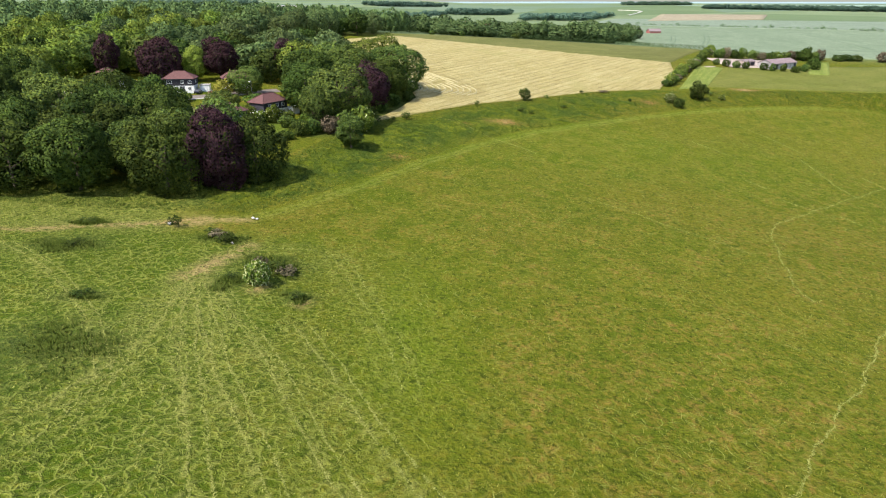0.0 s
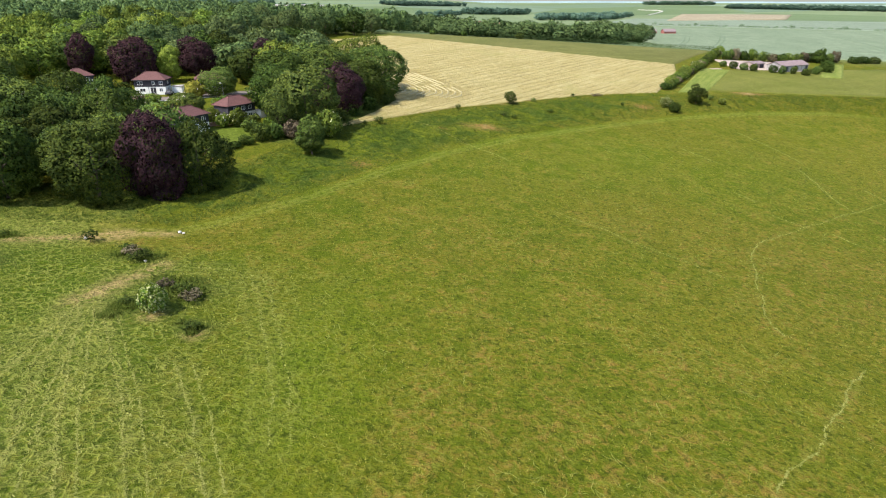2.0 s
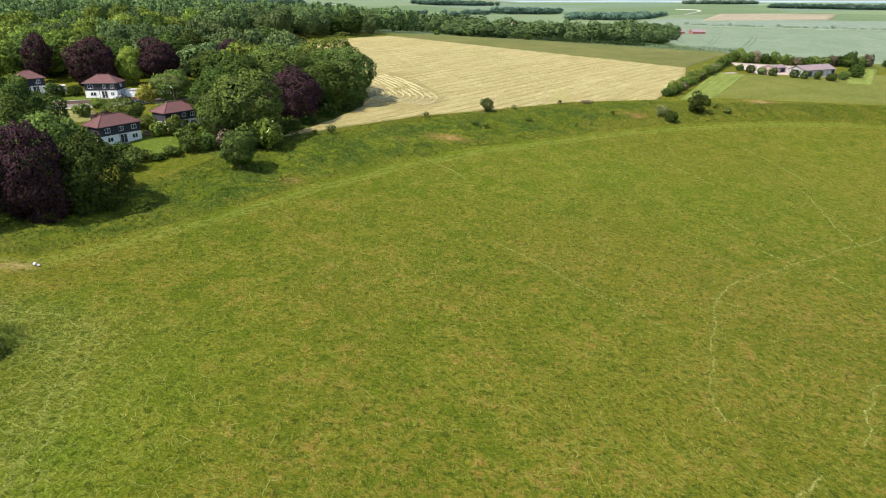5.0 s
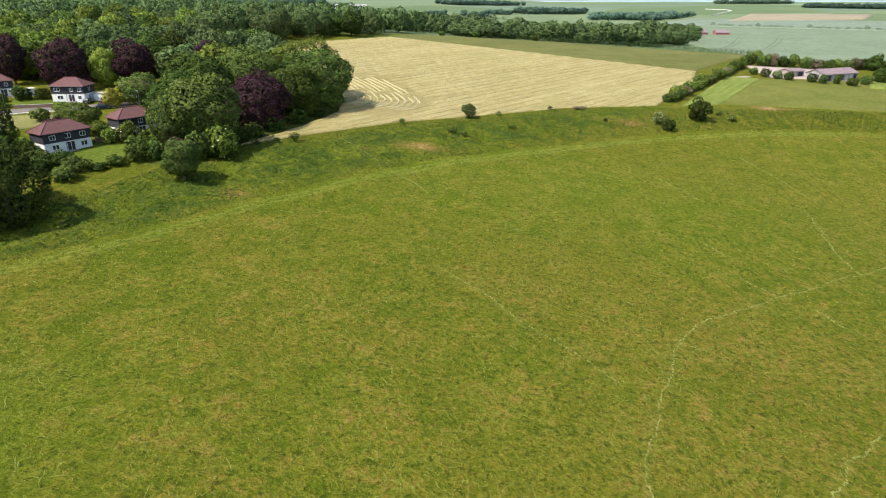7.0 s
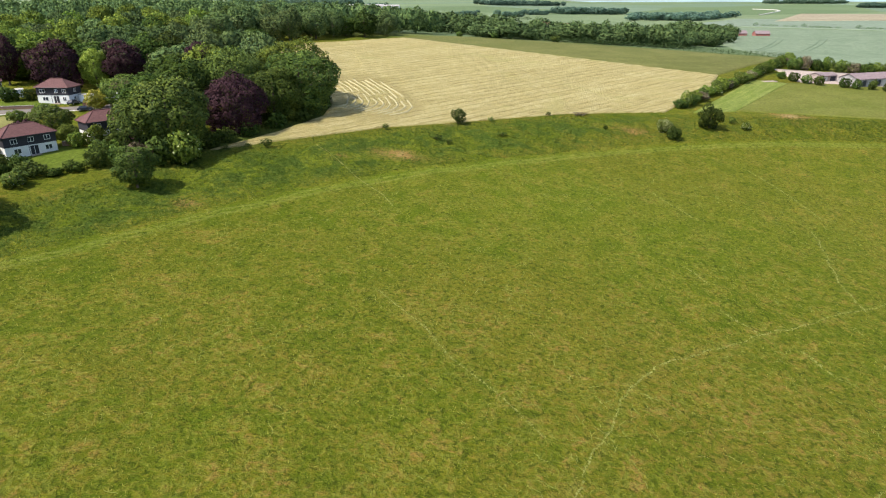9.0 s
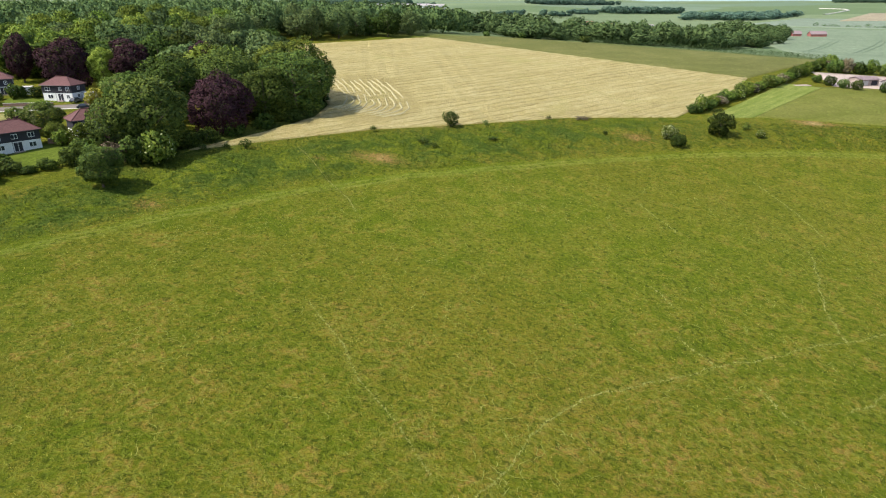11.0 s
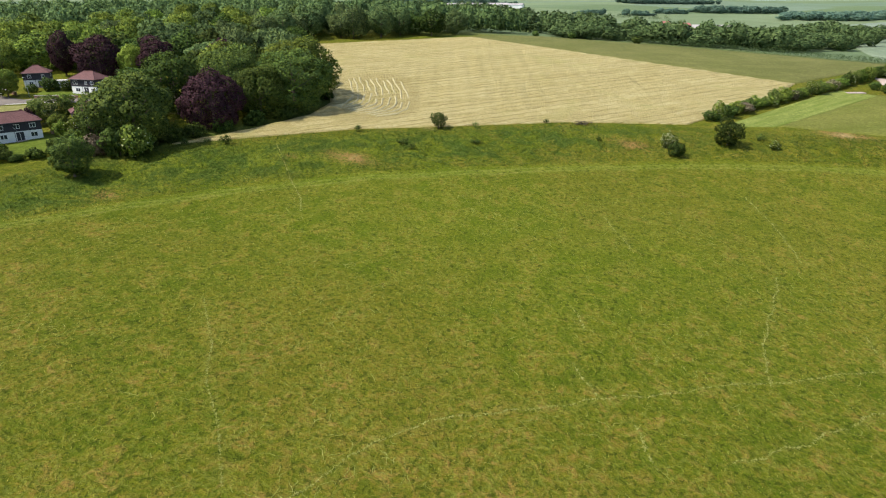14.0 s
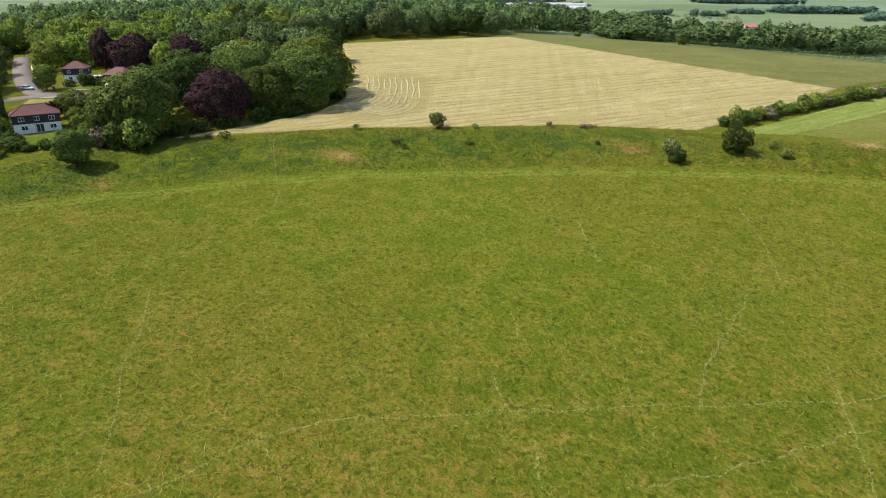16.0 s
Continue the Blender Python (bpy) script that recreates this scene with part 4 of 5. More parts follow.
woodland("hedge", [(x, y + 4 * math.sin(3 * k), 3.0 + 1.5 * (k % 3), 3.0) for k, (x, y) in enumerate(resample([(-150, 1000), (-99, 1007), (-60, 1015), (10, 1040)], 40)) if k % 5 != 2], FARLEAF, 1.4, "broken line of bushes on the plain", 110)
woodland("hedge", [(x + 3 * math.sin(k), y, 3.2 + 2.2 * (k % 7 == 0), 4.0) for k, (x, y) in enumerate(resample([(309, 1050), (380, 980), (444, 936), (507, 880), (560, 805), (760, 600)], 70)) if k % 9 != 4], FARLEAF, 1.6, "distant field hedge with a few trees", 120)
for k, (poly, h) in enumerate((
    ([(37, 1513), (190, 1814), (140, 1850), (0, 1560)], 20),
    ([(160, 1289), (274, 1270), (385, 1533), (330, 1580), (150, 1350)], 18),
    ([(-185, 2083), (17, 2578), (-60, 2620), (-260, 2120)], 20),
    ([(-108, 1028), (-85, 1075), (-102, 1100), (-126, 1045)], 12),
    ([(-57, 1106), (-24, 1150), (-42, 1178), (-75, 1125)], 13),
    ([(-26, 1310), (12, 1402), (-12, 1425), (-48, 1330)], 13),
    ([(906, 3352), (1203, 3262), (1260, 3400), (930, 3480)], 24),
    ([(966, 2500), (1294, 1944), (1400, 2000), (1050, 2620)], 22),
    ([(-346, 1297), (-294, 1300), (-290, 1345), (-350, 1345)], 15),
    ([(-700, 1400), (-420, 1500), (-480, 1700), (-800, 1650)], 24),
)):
    woodland("woodland", scatter(poly, 12 if h < 16 else 18, h * 0.62, 7 if h < 16 else 11, 20 + k), HAZEBLUELEAF, 2.6, "distant wood on the plain, its leaves coloured blue-green for haze", 200, 30 + k)

# shrubs of the hedgerow between hay field and mown strip
hr = random.Random(8)
for k, (x, y) in enumerate(resample([(101.5, 287), (104, 291), (108, 300.5), (115.6, 315), (127, 335), (136, 350), (147, 371), (158, 392), (170, 415)], 40)):
    leaf = ("green", "deep", "fresh", "russet")[(0, 2, 0, 2, 2, 3, 0, 2)[k % 8]]
    plant("open" if k % 3 == 2 else "shrub", leaf, x + hr.uniform(-0.8, 0.8), y + hr.uniform(-0.8, 0.8), hr.uniform(2.6, 5.4), hr.uniform(2.2, 3.6), "hedge_shrub", "bushy green hedgerow shrub between fields" if leaf != "russet" else "brownish hedgerow shrub between fields", "shrub", "hedgerow shrubs", k, 0.12 if k % 4 == 1 else 0)

# shrubs about the farmyard
for k, (x, y) in enumerate(((153.3, 363), (157, 358.5), (161, 354.5), (165, 352), (174.6, 351), (178.2, 348.5), (184.5, 349.5), (190, 347), (197, 352), (201, 357))):
    plant("shrub", ("green", "deep", "green")[k % 3], x, y, hr.uniform(3.0, 4.4), hr.uniform(1.9, 2.7), "shrub", "round green shrub in front of the farmyard", "shrub", "farmyard shrubs", k)
for k, (x, y) in enumerate(resample([(167, 392), (180, 396), (196, 394), (209, 396), (222, 400), (234, 402)], 14)):
    plant("shrub", ("green", "russet", "deep", "fresh")[k % 4], x, y + hr.uniform(-2, 2), hr.uniform(4.2, 6.5), hr.uniform(3.0, 4.2), "shrub", "tall shrub behind the farmyard", "shrub", "shrubs behind the farmyard", k)
for k, (x, y, h, r) in enumerate(((208, 362, 4.5, 3.5), (212, 369, 5, 3.5), (215, 377, 4.5, 3.2), (222, 398, 8.5, 4.5), (246, 404, 4, 4), (253, 406, 4.2, 4), (260, 407, 4, 4), (273, 402, 6.0, 5.0))):
    plant("shrub", "russet" if k == 7 else "deep", x, y, h, r, "shrub", "reddish-brown round bush in the open field" if k == 7 else "dark green bush by the farmyard", "shrub", seed=k)

# shrubs on the bank and along the gardens
plant("shrub", "deep", 94.8, 253.6, 3.6, 2.4, "shrub", "dark green bush at the foot of the bank", "shrub", seed=1)
plant("shrub", "fresh", 92.3, 257.5, 4.2, 2.5, "hawthorn", "hawthorn bush covered in white blossom", "shrub", seed=2, flowers=0.3)
plant("open", "green", 31.2, 242.4, 4.6, 2.6, "shrub", "scraggy green bush on the crest of the bank", "shrub", seed=2)
plant("thin", "russet", 67, 265.6, 0.9, 3.0, "brushwood", "pinkish-brown heap of cut brushwood by the hay", "brushwood", seed=2)
plant("shrub", "deep", 560, 640, 5.0, 5.0, "shrub", "lone dark bush far out in the corn", "shrub", seed=1)
plant("shrub", "fresh", 118, 268.5, 2.4, 1.6, "shrub", "low pale green bush near a lone tree", "shrub", seed=0, flowers=0.12)
for k, (x, y, h, r) in enumerate(((12.3, 229.8, 1.9, 1.3), (-12, 204.2, 2.4, 1.9), (40.4, 248, 1.7, 1.2), (74.5, 252.6, 1.6, 1.0), (28, 226.5, 1.4, 1.8), (31.5, 225, 1.2, 1.6), (-16, 202, 1.6, 1.2), (45, 236, 1.1, 1.8), (-20.5, 199, 1.8, 1.2), (57, 262, 1.3, 1.2), (114.5, 272, 2.2, 1.4))):
    plant("thin", "deep" if k % 2 else "green", x, y, h, r, "shrub", "small dark bush growing on the grassy bank", "shrub", "bushes on the bank", k)
for k, (x, y, h, r, leaf) in enumerate((
    (-24, 187, 7.6, 4.6, "fresh"), (-28, 185.5, 7.0, 4.4, "green"), (-33, 183, 5.2, 3.4, "russet"), (-37.5, 182.2, 4.6, 3.0, "green"), (-41, 179.5, 4.6, 3.2, "deep"),
    (-44, 175, 2.6, 2.6, "deep"), (-46, 171.5, 1.8, 2.2, "deep"), (-50, 169.5, 3.4, 3.6, "green"), (-55, 172.5, 3.6, 3.2, "deep"), (-48.5, 163.5, 3.6, 3.2, "green"), (-46.5, 188, 3.6, 3.0, "green"), (-40, 187.5, 5.0, 3.4, "fresh"), (-37, 188, 6.5, 3.4, "copper"),
    (-60, 170, 4.0, 3.4, "green"), (-64, 173.5, 4.2, 3.2, "deep"), (-57, 167.5, 3.4, 3.0, "green"), (-68.5, 176.5, 4.4, 3.0, "fresh"), (-61, 165, 4.6, 3.4, "green"), (-66, 168, 5.4, 3.8, "deep"),
    (-52.5, 193, 5.0, 3.2, "fresh"), (-56, 191, 4.0, 2.6, "fresh"), (-48.5, 195, 3.4, 2.8, "green"))):
    plant("shrub", leaf, x, y, h, r, "garden_shrub", {"fresh": "light green garden shrub with cream flowers", "russet": "grey-brown twiggy garden shrub", "copper": "dark purple-leaved garden shrub"}.get(leaf, "dense green garden shrub along the boundary"), "shrub", "garden shrubs", k, 0.05 if k in (0, 19) else 0)
for k, (x, y, h, r, leaf) in enumerate((
    (-72, 192.5, 5.2, 2.8, "copper"), (-78, 226.5, 5.6, 4.0, "gold"), (-109, 226.5, 4.6, 3.6, "green"), (-104, 229, 3.6, 2.6, "deep"), (-113, 222, 2.6, 2.4, "deep"), (-88, 216, 3.0, 3.0, "fresh"), (-66, 222, 2.4, 2.6, "deep"), (-128, 222, 2.4, 2.2, "green"), (-86, 205, 4.0, 3.0, "green"), (-63, 212, 4.4, 3.6, "green"))):
    plant("shrub", leaf, x, y, h, r, "garden_shrub", {"copper": "purple-leaved shrub in a garden", "gold": "golden-yellow flowering garden tree", "fresh": "light green garden shrub"}.get(leaf, "green garden shrub beside the lane"), "shrub", "garden shrubs", k + 1)

# the near scrub
plant("shrub", "fresh", -28.3, 86.6, 3.9, 2.3, "hawthorn", "small hawthorn with cream blossom on the meadow", "shrub", seed=1, flowers=0.35)
for k, (x, y, h, r, leaf) in enumerate(((-30, 94, 1.4, 1.7, "russet"), (-27, 93, 1.3, 2.0, "deep"), (-25, 91, 1.2, 2.2, "russet"), (-21.5, 82.5, 1.1, 1.6, "deep"), (-38.5, 103, 1.6, 2.2, "deep"), (-40.5, 105, 1.5, 2.2, "russet"), (-42, 106.5, 1.3, 1.8, "deep"), (-49.8, 109, 2.2, 1.6, "deep"), (-62, 97, 1.0, 2.4, "deep"), (-50.8, 78.9, 0.9, 1.8, "deep"), (-65.5, 108.6, 1.0, 2.0, "deep"), (-33, 88, 0.8, 1.6, "deep"))):
    plant("thin", leaf, x, y, h, r, "shrub", "brown and dead low scrub on the meadow" if leaf == "russet" else "low dark scrub bush on the meadow", "shrub", "scrub on the meadow", k)


def stone(x, y, size, label):
    bm = bmesh.new()
    bmesh.ops.create_icosphere(bm, subdivisions=2, radius=1.0)
    for v in bm.verts:
        v.co *= 1 + 0.25 * noise.noise(v.co * 1.7 + Vector((x, y, 0)))
        v.co = Vector((v.co.x * size, v.co.y * size * 0.7, v.co.z * size * 0.55))
    me = bpy.data.meshes.new("stone")
    bm.to_mesh(me)
    bm.free()
    me.materials.append(STONE)
    ob = tagged(new("stone", me), label, "stone")
    ob.matrix_basis = pose(x, y, ground_z(x, y) + size * 0.25, 0, 0, x * 40)


stone(-51.3, 110.2, 0.5, "pale weathered stone beside a low bush")
stone(-37.4, 116.2, 0.45, "pale stone lying in the grass by the track")
stone(-36.6, 115.9, 0.32, "small pale stone lying in the grass")
stone(-37.2, 102.5, 0.4, "small pale stone among scrub")


# ---- houses ----
def window_in(ob, name, x, z, w, h, y, bars=1, facing=0):
    """A framed window on the wall plane y (facing 0: front, 1: right-hand end at x)."""
    def put(a0, a1, z0, z1, p0, p1, bm=None):
        return box(a0, a1, y - p1, y - p0, z0, z1, 0, bm) if not facing else box(x + p0, x + p1, a0, a1, z0, z1, 0, bm)
    c = x if not facing else y
    f = put(c - w / 2, c - w / 2 + 0.09, z - h / 2, z + h / 2, -0.05, 0.07)
    put(c + w / 2 - 0.09, c + w / 2, z - h / 2, z + h / 2, -0.05, 0.07, f)
    put(c - w / 2 + 0.09, c + w / 2 - 0.09, z - h / 2, z - h / 2 + 0.09, -0.05, 0.07, f)
    put(c - w / 2 + 0.09, c + w / 2 - 0.09, z + h / 2 - 0.09, z + h / 2, -0.05, 0.07, f)
    for k in range(bars):
        q = c - w / 2 + w * (k + 1) / (bars + 1)
        put(q - 0.05, q + 0.05, z - h / 2 + 0.09, z + h / 2 - 0.09, -0.05, 0.06, f)
    frame_ob = part(name, f, FRAMEWHITE, ob, "white window frame")
    part("pane", put(c - w / 2 + 0.06, c + w / 2 - 0.06, z - h / 2 + 0.06, z + h / 2 - 0.06, -0.03, 0.025), GLASS, frame_ob, "dark reflecting glass")


def hip_roof(W, D, eave, ridge, over):
    a, b, r = W / 2 + over, D / 2 + over, max(0.4, (W - D) / 2)
    bm = bmesh.new()
    low = [bm.verts.new(p) for p in ((-a, -b, eave - 0.16), (a, -b, eave - 0.16), (a, b, eave - 0.16), (-a, b, eave - 0.16))]
    up = [bm.verts.new(p) for p in ((-a, -b, eave), (a, -b, eave), (a, b, eave), (-a, b, eave))]
    e = [bm.verts.new((-r, 0, ridge)), bm.verts.new((r, 0, ridge))]
    for k in range(4):
        bm.faces.new((low[k], low[(k + 1) % 4], up[(k + 1) % 4], up[k]))
    bm.faces.new(low[::-1])
    bm.faces.new((up[0], up[1], e[1], e[0]))
    bm.faces.new((up[2], up[3], e[0], e[1]))
    bm.faces.new((up[1], up[2], e[1]))
    bm.faces.new((up[3], up[0], e[0]))
    return bm


def house(x, y, turn, W, D, label, upper, lower, door=None, eave=4.75, ridge=7.1, porch=False):
    ob = thing("house", label, "house", x, y, None, turn, "village houses")
    a, b = W / 2, D / 2
    part("lower_wall", box(-a, a, -b, b, -1.2, 2.35), WHITE, ob, "white rendered ground floor")
    part("upper_wall", box(-a - 0.06, a + 0.06, -b - 0.06, b + 0.06, 2.35, eave - 0.1), TILEHUNG, ob, "dark slate-hung upper floor")
    roof = part("roof", hip_roof(W, D, eave, ridge, 0.5), ROOFTILE, ob, "reddish-brown tiled hipped roof")
    r = max(0.4, (W - D) / 2)
    part("ridge_tiles", tube([(-r - 0.1, 0, ridge + 0.02), (r + 0.1, 0, ridge + 0.02)], [0.13, 0.13], 6), ROOFTILE, roof)
    for px, py in ((-1, -1), (1, -1), (1, 1), (-1, 1)):
        part("hip_tiles", tube([(px * r, 0, ridge), (px * (a + 0.5), py * (b + 0.5), eave + 0.03)], [0.11, 0.11], 5), ROOFTILE, roof)
    part("gutter", tube([(-a - 0.5, -b - 0.56, eave - 0.1), (a + 0.5, -b - 0.56, eave - 0.1)], [0.07, 0.07], 6), DARKWOOD, ob)
    for wx, ww in upper:
        window_in(ob, "window", wx * a, 3.6, ww, 1.15, -b - 0.06)
    for wx, ww in lower:
        window_in(ob, "window", wx * a, 1.25, ww, 1.2, -b)
    window_in(ob, "window", a + 0.06, 3.6, 1.1, 1.1, 0.0, 1, 1)
    window_in(ob, "window", a, 1.25, 1.1, 1.1, -0.4, 1, 1)
    if door is not None:
        d = part("door", box(door * a - 0.85, door * a + 0.85, -b - 0.05, -b + 0.1, 0.02, 2.1), DARKWOOD, ob, "dark double garden door")
        part("door_frame", box(door * a - 0.05, door * a + 0.05, -b - 0.08, -b - 0.05, 0.05, 2.1), FRAMEWHITE, d)
        part("step", box(door * a - 1.1, door * a + 1.1, -b - 0.9, -b - 0.02, -0.8, 0.0, 0.02), CONCRETE, ob)
    part("drainpipe", tube([(-0.1 * a, -b - 0.09, 0.0), (-0.1 * a, -b - 0.12, eave - 0.2)], [0.05, 0.05], 6), DARKWOOD, ob)
    return ob


house(-63.8, 183.7, 64, 11.2, 6.2, "house with dark slate-hung upper floor behind a lawn", ((-0.62, 1.4), (0.02, 1.4), (0.66, 1.4)), ((-0.55, 1.6), (0.66, 1.6)), 0.1)
house(-94.6, 230.9, 8, 10.2, 6.4, "white and dark slate-hung house facing the lane", ((-0.62, 1.8), (0.25, 1.0), (0.75, 1.2)), ((-0.5, 1.9), (0.7, 1.2)), 0.2)
house(-55.5, 200.8, 60, 10.2, 6.2, "slate-hung house half hidden by garden trees", ((-0.5, 1.3), (0.1, 1.3), (0.62, 1.3)), ((-0.5, 1.5), (0.6, 1.5)), 0.15)
house(-120.3, 230, 46, 8.0, 6.4, "slate-hung house at the corner of the lanes", ((-0.5, 1.1), (0.55, 1.0)), ((-0.45, 1.3),), 0.3)
house(-76.5, 237, 24, 9.6, 6.4, "brown-roofed house half hidden behind trees", ((-0.6, 1.4), (0.2, 1.2)), ((-0.6, 1.5), (0.4, 1.5)), 0.0)


def shed(x, y, turn, W, D, h, label, walls=WHITE, top=WHITE):
    ob = thing("garden_shed", label, "shed", x, y, None, turn)
    part("wall", box(-W / 2, W / 2, -D / 2, D / 2, -0.6, h), walls, ob)
    part("roof", box(-W / 2 - 0.2, W / 2 + 0.2, -D / 2 - 0.2, D / 2 + 0.2, h, h + 0.18, 0.03), top, ob)
    part("door", box(-0.9, 0.9, -D / 2 - 0.06, -D / 2 + 0.02, 0, h - 0.3), FRAMEWHITE, ob)


shed(-113, 231.5, 40, 6.5, 3.2, 2.2, "low pale flat-roofed garage beside a house", WHITE, STONE)
shed(-87, 233.5, 8, 3.4, 3.0, 2.2, "small white outbuilding next to a house", WHITE, GREYSHEET)
shed(-48.8, 205.5, 60, 3.0, 2.4, 2.2, "small white outbuilding beside a garden house")
shed(-49.5, 165, 30, 2.6, 1.8, 1.3, "small pale weathered hut below the hedge", STONE, BRICK)


def wall_run(x0, y0, x1, y1, h, label):
    L, a = math.hypot(x1 - x0, y1 - y0), math.degrees(math.atan2(y1 - y0, x1 - x0))
    ob = thing("garden_wall", label, "wall", (x0 + x1) / 2, (y0 + y1) / 2, None, a)
    part("brickwork", box(-L / 2, L / 2, -0.12, 0.12, -1.0, h), BRICK, ob)
    part("coping", box(-L / 2, L / 2, -0.17, 0.17, h, h + 0.08, 0.02), KERB, ob)


wall_run(-104, 216.5, -91, 222.5, 0.9, "low brick garden wall along the lane")
wall_run(-84, 227.5, -74, 235, 1.1, "low red-brown brick wall below a house")
wall_run(-124, 219, -112, 216, 0.9, "low brick wall at the corner garden")
wall_run(-60, 190.5, -52, 196, 1.2, "brick garden wall between two gardens")


# ---- cars and lamp posts ----
def car(x, y, turn, paint, label):
    ob = thing("car", label, "car", x, y, ground_z(x, y) + 0.12, turn)
    prof = [(-2.1, 0.35), (-2.15, 0.75), (-1.95, 0.92), (-1.0, 0.98), (0.95, 0.98), (1.75, 0.86), (2.12, 0.66), (2.12, 0.32)]
    cab = [(-1.75, 0.95), (-1.35, 1.42), (0.25, 1.45), (0.98, 0.96)]
    for name, pts, half, top_in, m in (("body", prof, 0.86, 0.0, paint), ("cabin", cab, 0.78, 0.12, GLASS)):
        bm = bmesh.new()
        L = [bm.verts.new((px, -half + (top_in if pz > 1.2 else 0), pz)) for px, pz in pts]
        R = [bm.verts.new((px, half - (top_in if pz > 1.2 else 0), pz)) for px, pz in pts]
        n = len(pts)
        for k in range(n):
            bm.faces.new((L[k], L[(k + 1) % n], R[(k + 1) % n], R[k]))
        bm.faces.new(L[::-1])
        bm.faces.new(R)
        bmesh.ops.bevel(bm, geom=bm.edges[:], offset=0.06, segments=1, affect="EDGES")
        part(name, bm, m, ob, "dark glass" if name == "cabin" else "")
    part("roof_panel", box(-1.3, 0.2, -0.64, 0.64, 1.43, 1.48, 0.02), paint, ob)
    for wx in (-1.35, 1.35):
        for wy in (-0.8, 0.8):
            s = 1 if wy > 0 else -1
            w = part("wheel", tube([(wx, wy - 0.1, 0.32), (wx, wy + 0.1, 0.32)], [0.32, 0.32], 14), TYRE, ob)
            part("rim", tube([(wx, wy + s * 0.09, 0.32), (wx, wy + s * 0.12, 0.32)], [0.2, 0.18], 10), STEEL, w)
    for wy in (-0.6, 0.6):
        part("headlight", box(2.06, 2.16, wy - 0.17, wy + 0.17, 0.6, 0.74, 0.02), FRAMEWHITE, ob)


car(-79.2, 222.6, 36, PAINT_NAVY, "dark blue car parked on the lane")
car(-119.5, 210.6, 25, PAINT_SKY, "pale blue car parked on the side lane")
car(-88, 228.5, 95, PAINT_NAVY, "dark car parked beside a white house")
car(-81.5, 229.5, 38, PAINT_RED, "red car parked in a driveway")


def lamp_post(x, y, h, turn, label):
    ob = thing("street_lamp", label, "street lamp", x, y, None, turn)
    part("pole", tube([(0, 0, -0.4), (0, 0, 1.2), (0, 0, h)], [0.1, 0.08, 0.05], 8), STEEL, ob)
    part("arm", tube([(0, 0, h), (0.5, 0, h + 0.15), (1.0, 0, h + 0.15)], [0.05, 0.045, 0.04], 6), STEEL, ob)
    part("lantern", box(0.8, 1.4, -0.12, 0.12, h + 0.08, h + 0.22, 0.03), FRAMEWHITE, ob)


lamp_post(-66.8, 222.4, 6.0, 140, "grey steel street lamp beside the lane")
lamp_post(-108, 217.5, 6.0, 300, "grey steel street lamp beside the lane")


# ---- farm and far buildings ----
def barn(name, label, x, y, turn, W, D, eave, ridge, roof_mat, wall_mat, bays=0, lift=0.0):
    ob = thing(name, label, "barn", x, y, ground_z(x, y) + lift, turn)
    a, b = W / 2, D / 2
    bm = bmesh.new()
    pts = [(-b, -1.0), (b, -1.0), (b, eave), (0, ridge - 0.15), (-b, eave)]
    L = [bm.verts.new((-a, p, q)) for p, q in pts]
    R = [bm.verts.new((a, p, q)) for p, q in pts]
    for k in range(5):
        bm.faces.new((L[k], L[(k + 1) % 5], R[(k + 1) % 5], R[k]))
    bm.faces.new(L[::-1])
    bm.faces.new(R)
    part("wall", bm, wall_mat, ob)
    for s in (-1, 1):
        bm = bmesh.new()
        q = [(-a - 0.4, s * (b + 0.5), eave - 0.12), (a + 0.4, s * (b + 0.5), eave - 0.12), (a + 0.4, 0, ridge + 0.05), (-a - 0.4, 0, ridge + 0.05)]
        vs = [bm.verts.new(p) for p in q] + [bm.verts.new((p[0], p[1], p[2] + 0.14)) for p in q]
        for f in ((0, 1, 2, 3), (4, 5, 6, 7), (0, 1, 5, 4), (1, 2, 6, 5), (2, 3, 7, 6), (3, 0, 4, 7)):
            bm.faces.new([vs[i] for i in f])
        bmesh.ops.recalc_face_normals(bm, faces=bm.faces[:])
        part("roof", bm, roof_mat, ob)
    for k in range(bays):
        c = -a + W * (k + 0.5) / bays
        part("bay_door", box(c - W / bays * 0.32, c + W / bays * 0.32, -b - 0.06, -b + 0.02, 0.0, eave - 0.5), DARKWOOD if k % 3 == 1 else STONE, ob)
    return ob


barn("barn", "long low barn with faded pink roof and grey boarded walls", 187, 362, 30, 22, 9, 2.9, 4.8, PINKROOF, GREYSHEET, 8)
barn("shed", "pale open shed at the farmyard", 171, 366, 30, 9, 6, 2.3, 3.2, PINKROOF, CONCRETE, 2)
for dx, dy, W in ((-16, 0, 11), (-2, 5, 8), (16, 2, 14)):
    barn("red_barn", "distant red-walled barn with a pale grey roof", 231 + dx, 770 + dy, 8, W, 9, 2.6, 5.2, PINKROOF, REDROOF)
for k, (x, y, W, turn) in enumerate(((-311, 1075, 60, 12), (-270, 1100, 50, 12), (-235, 1085, 40, 12))):
    barn("warehouse", "distant long white industrial shed", x, y, turn, W, 24, 5, 7, GREYSHEET, WHITE, 0, 2)
for k, (x, y, W, m) in enumerate(((66, 772, 14, GREYSHEET), (86, 800, 24, GREYSHEET), (50, 792, 11, REDROOF), (30, 806, 10, REDROOF))):
    barn("town_house", "distant house roof among trees", x, y, 10 + 12 * k, W, 8, 3.2, 6.0, m, STONE)


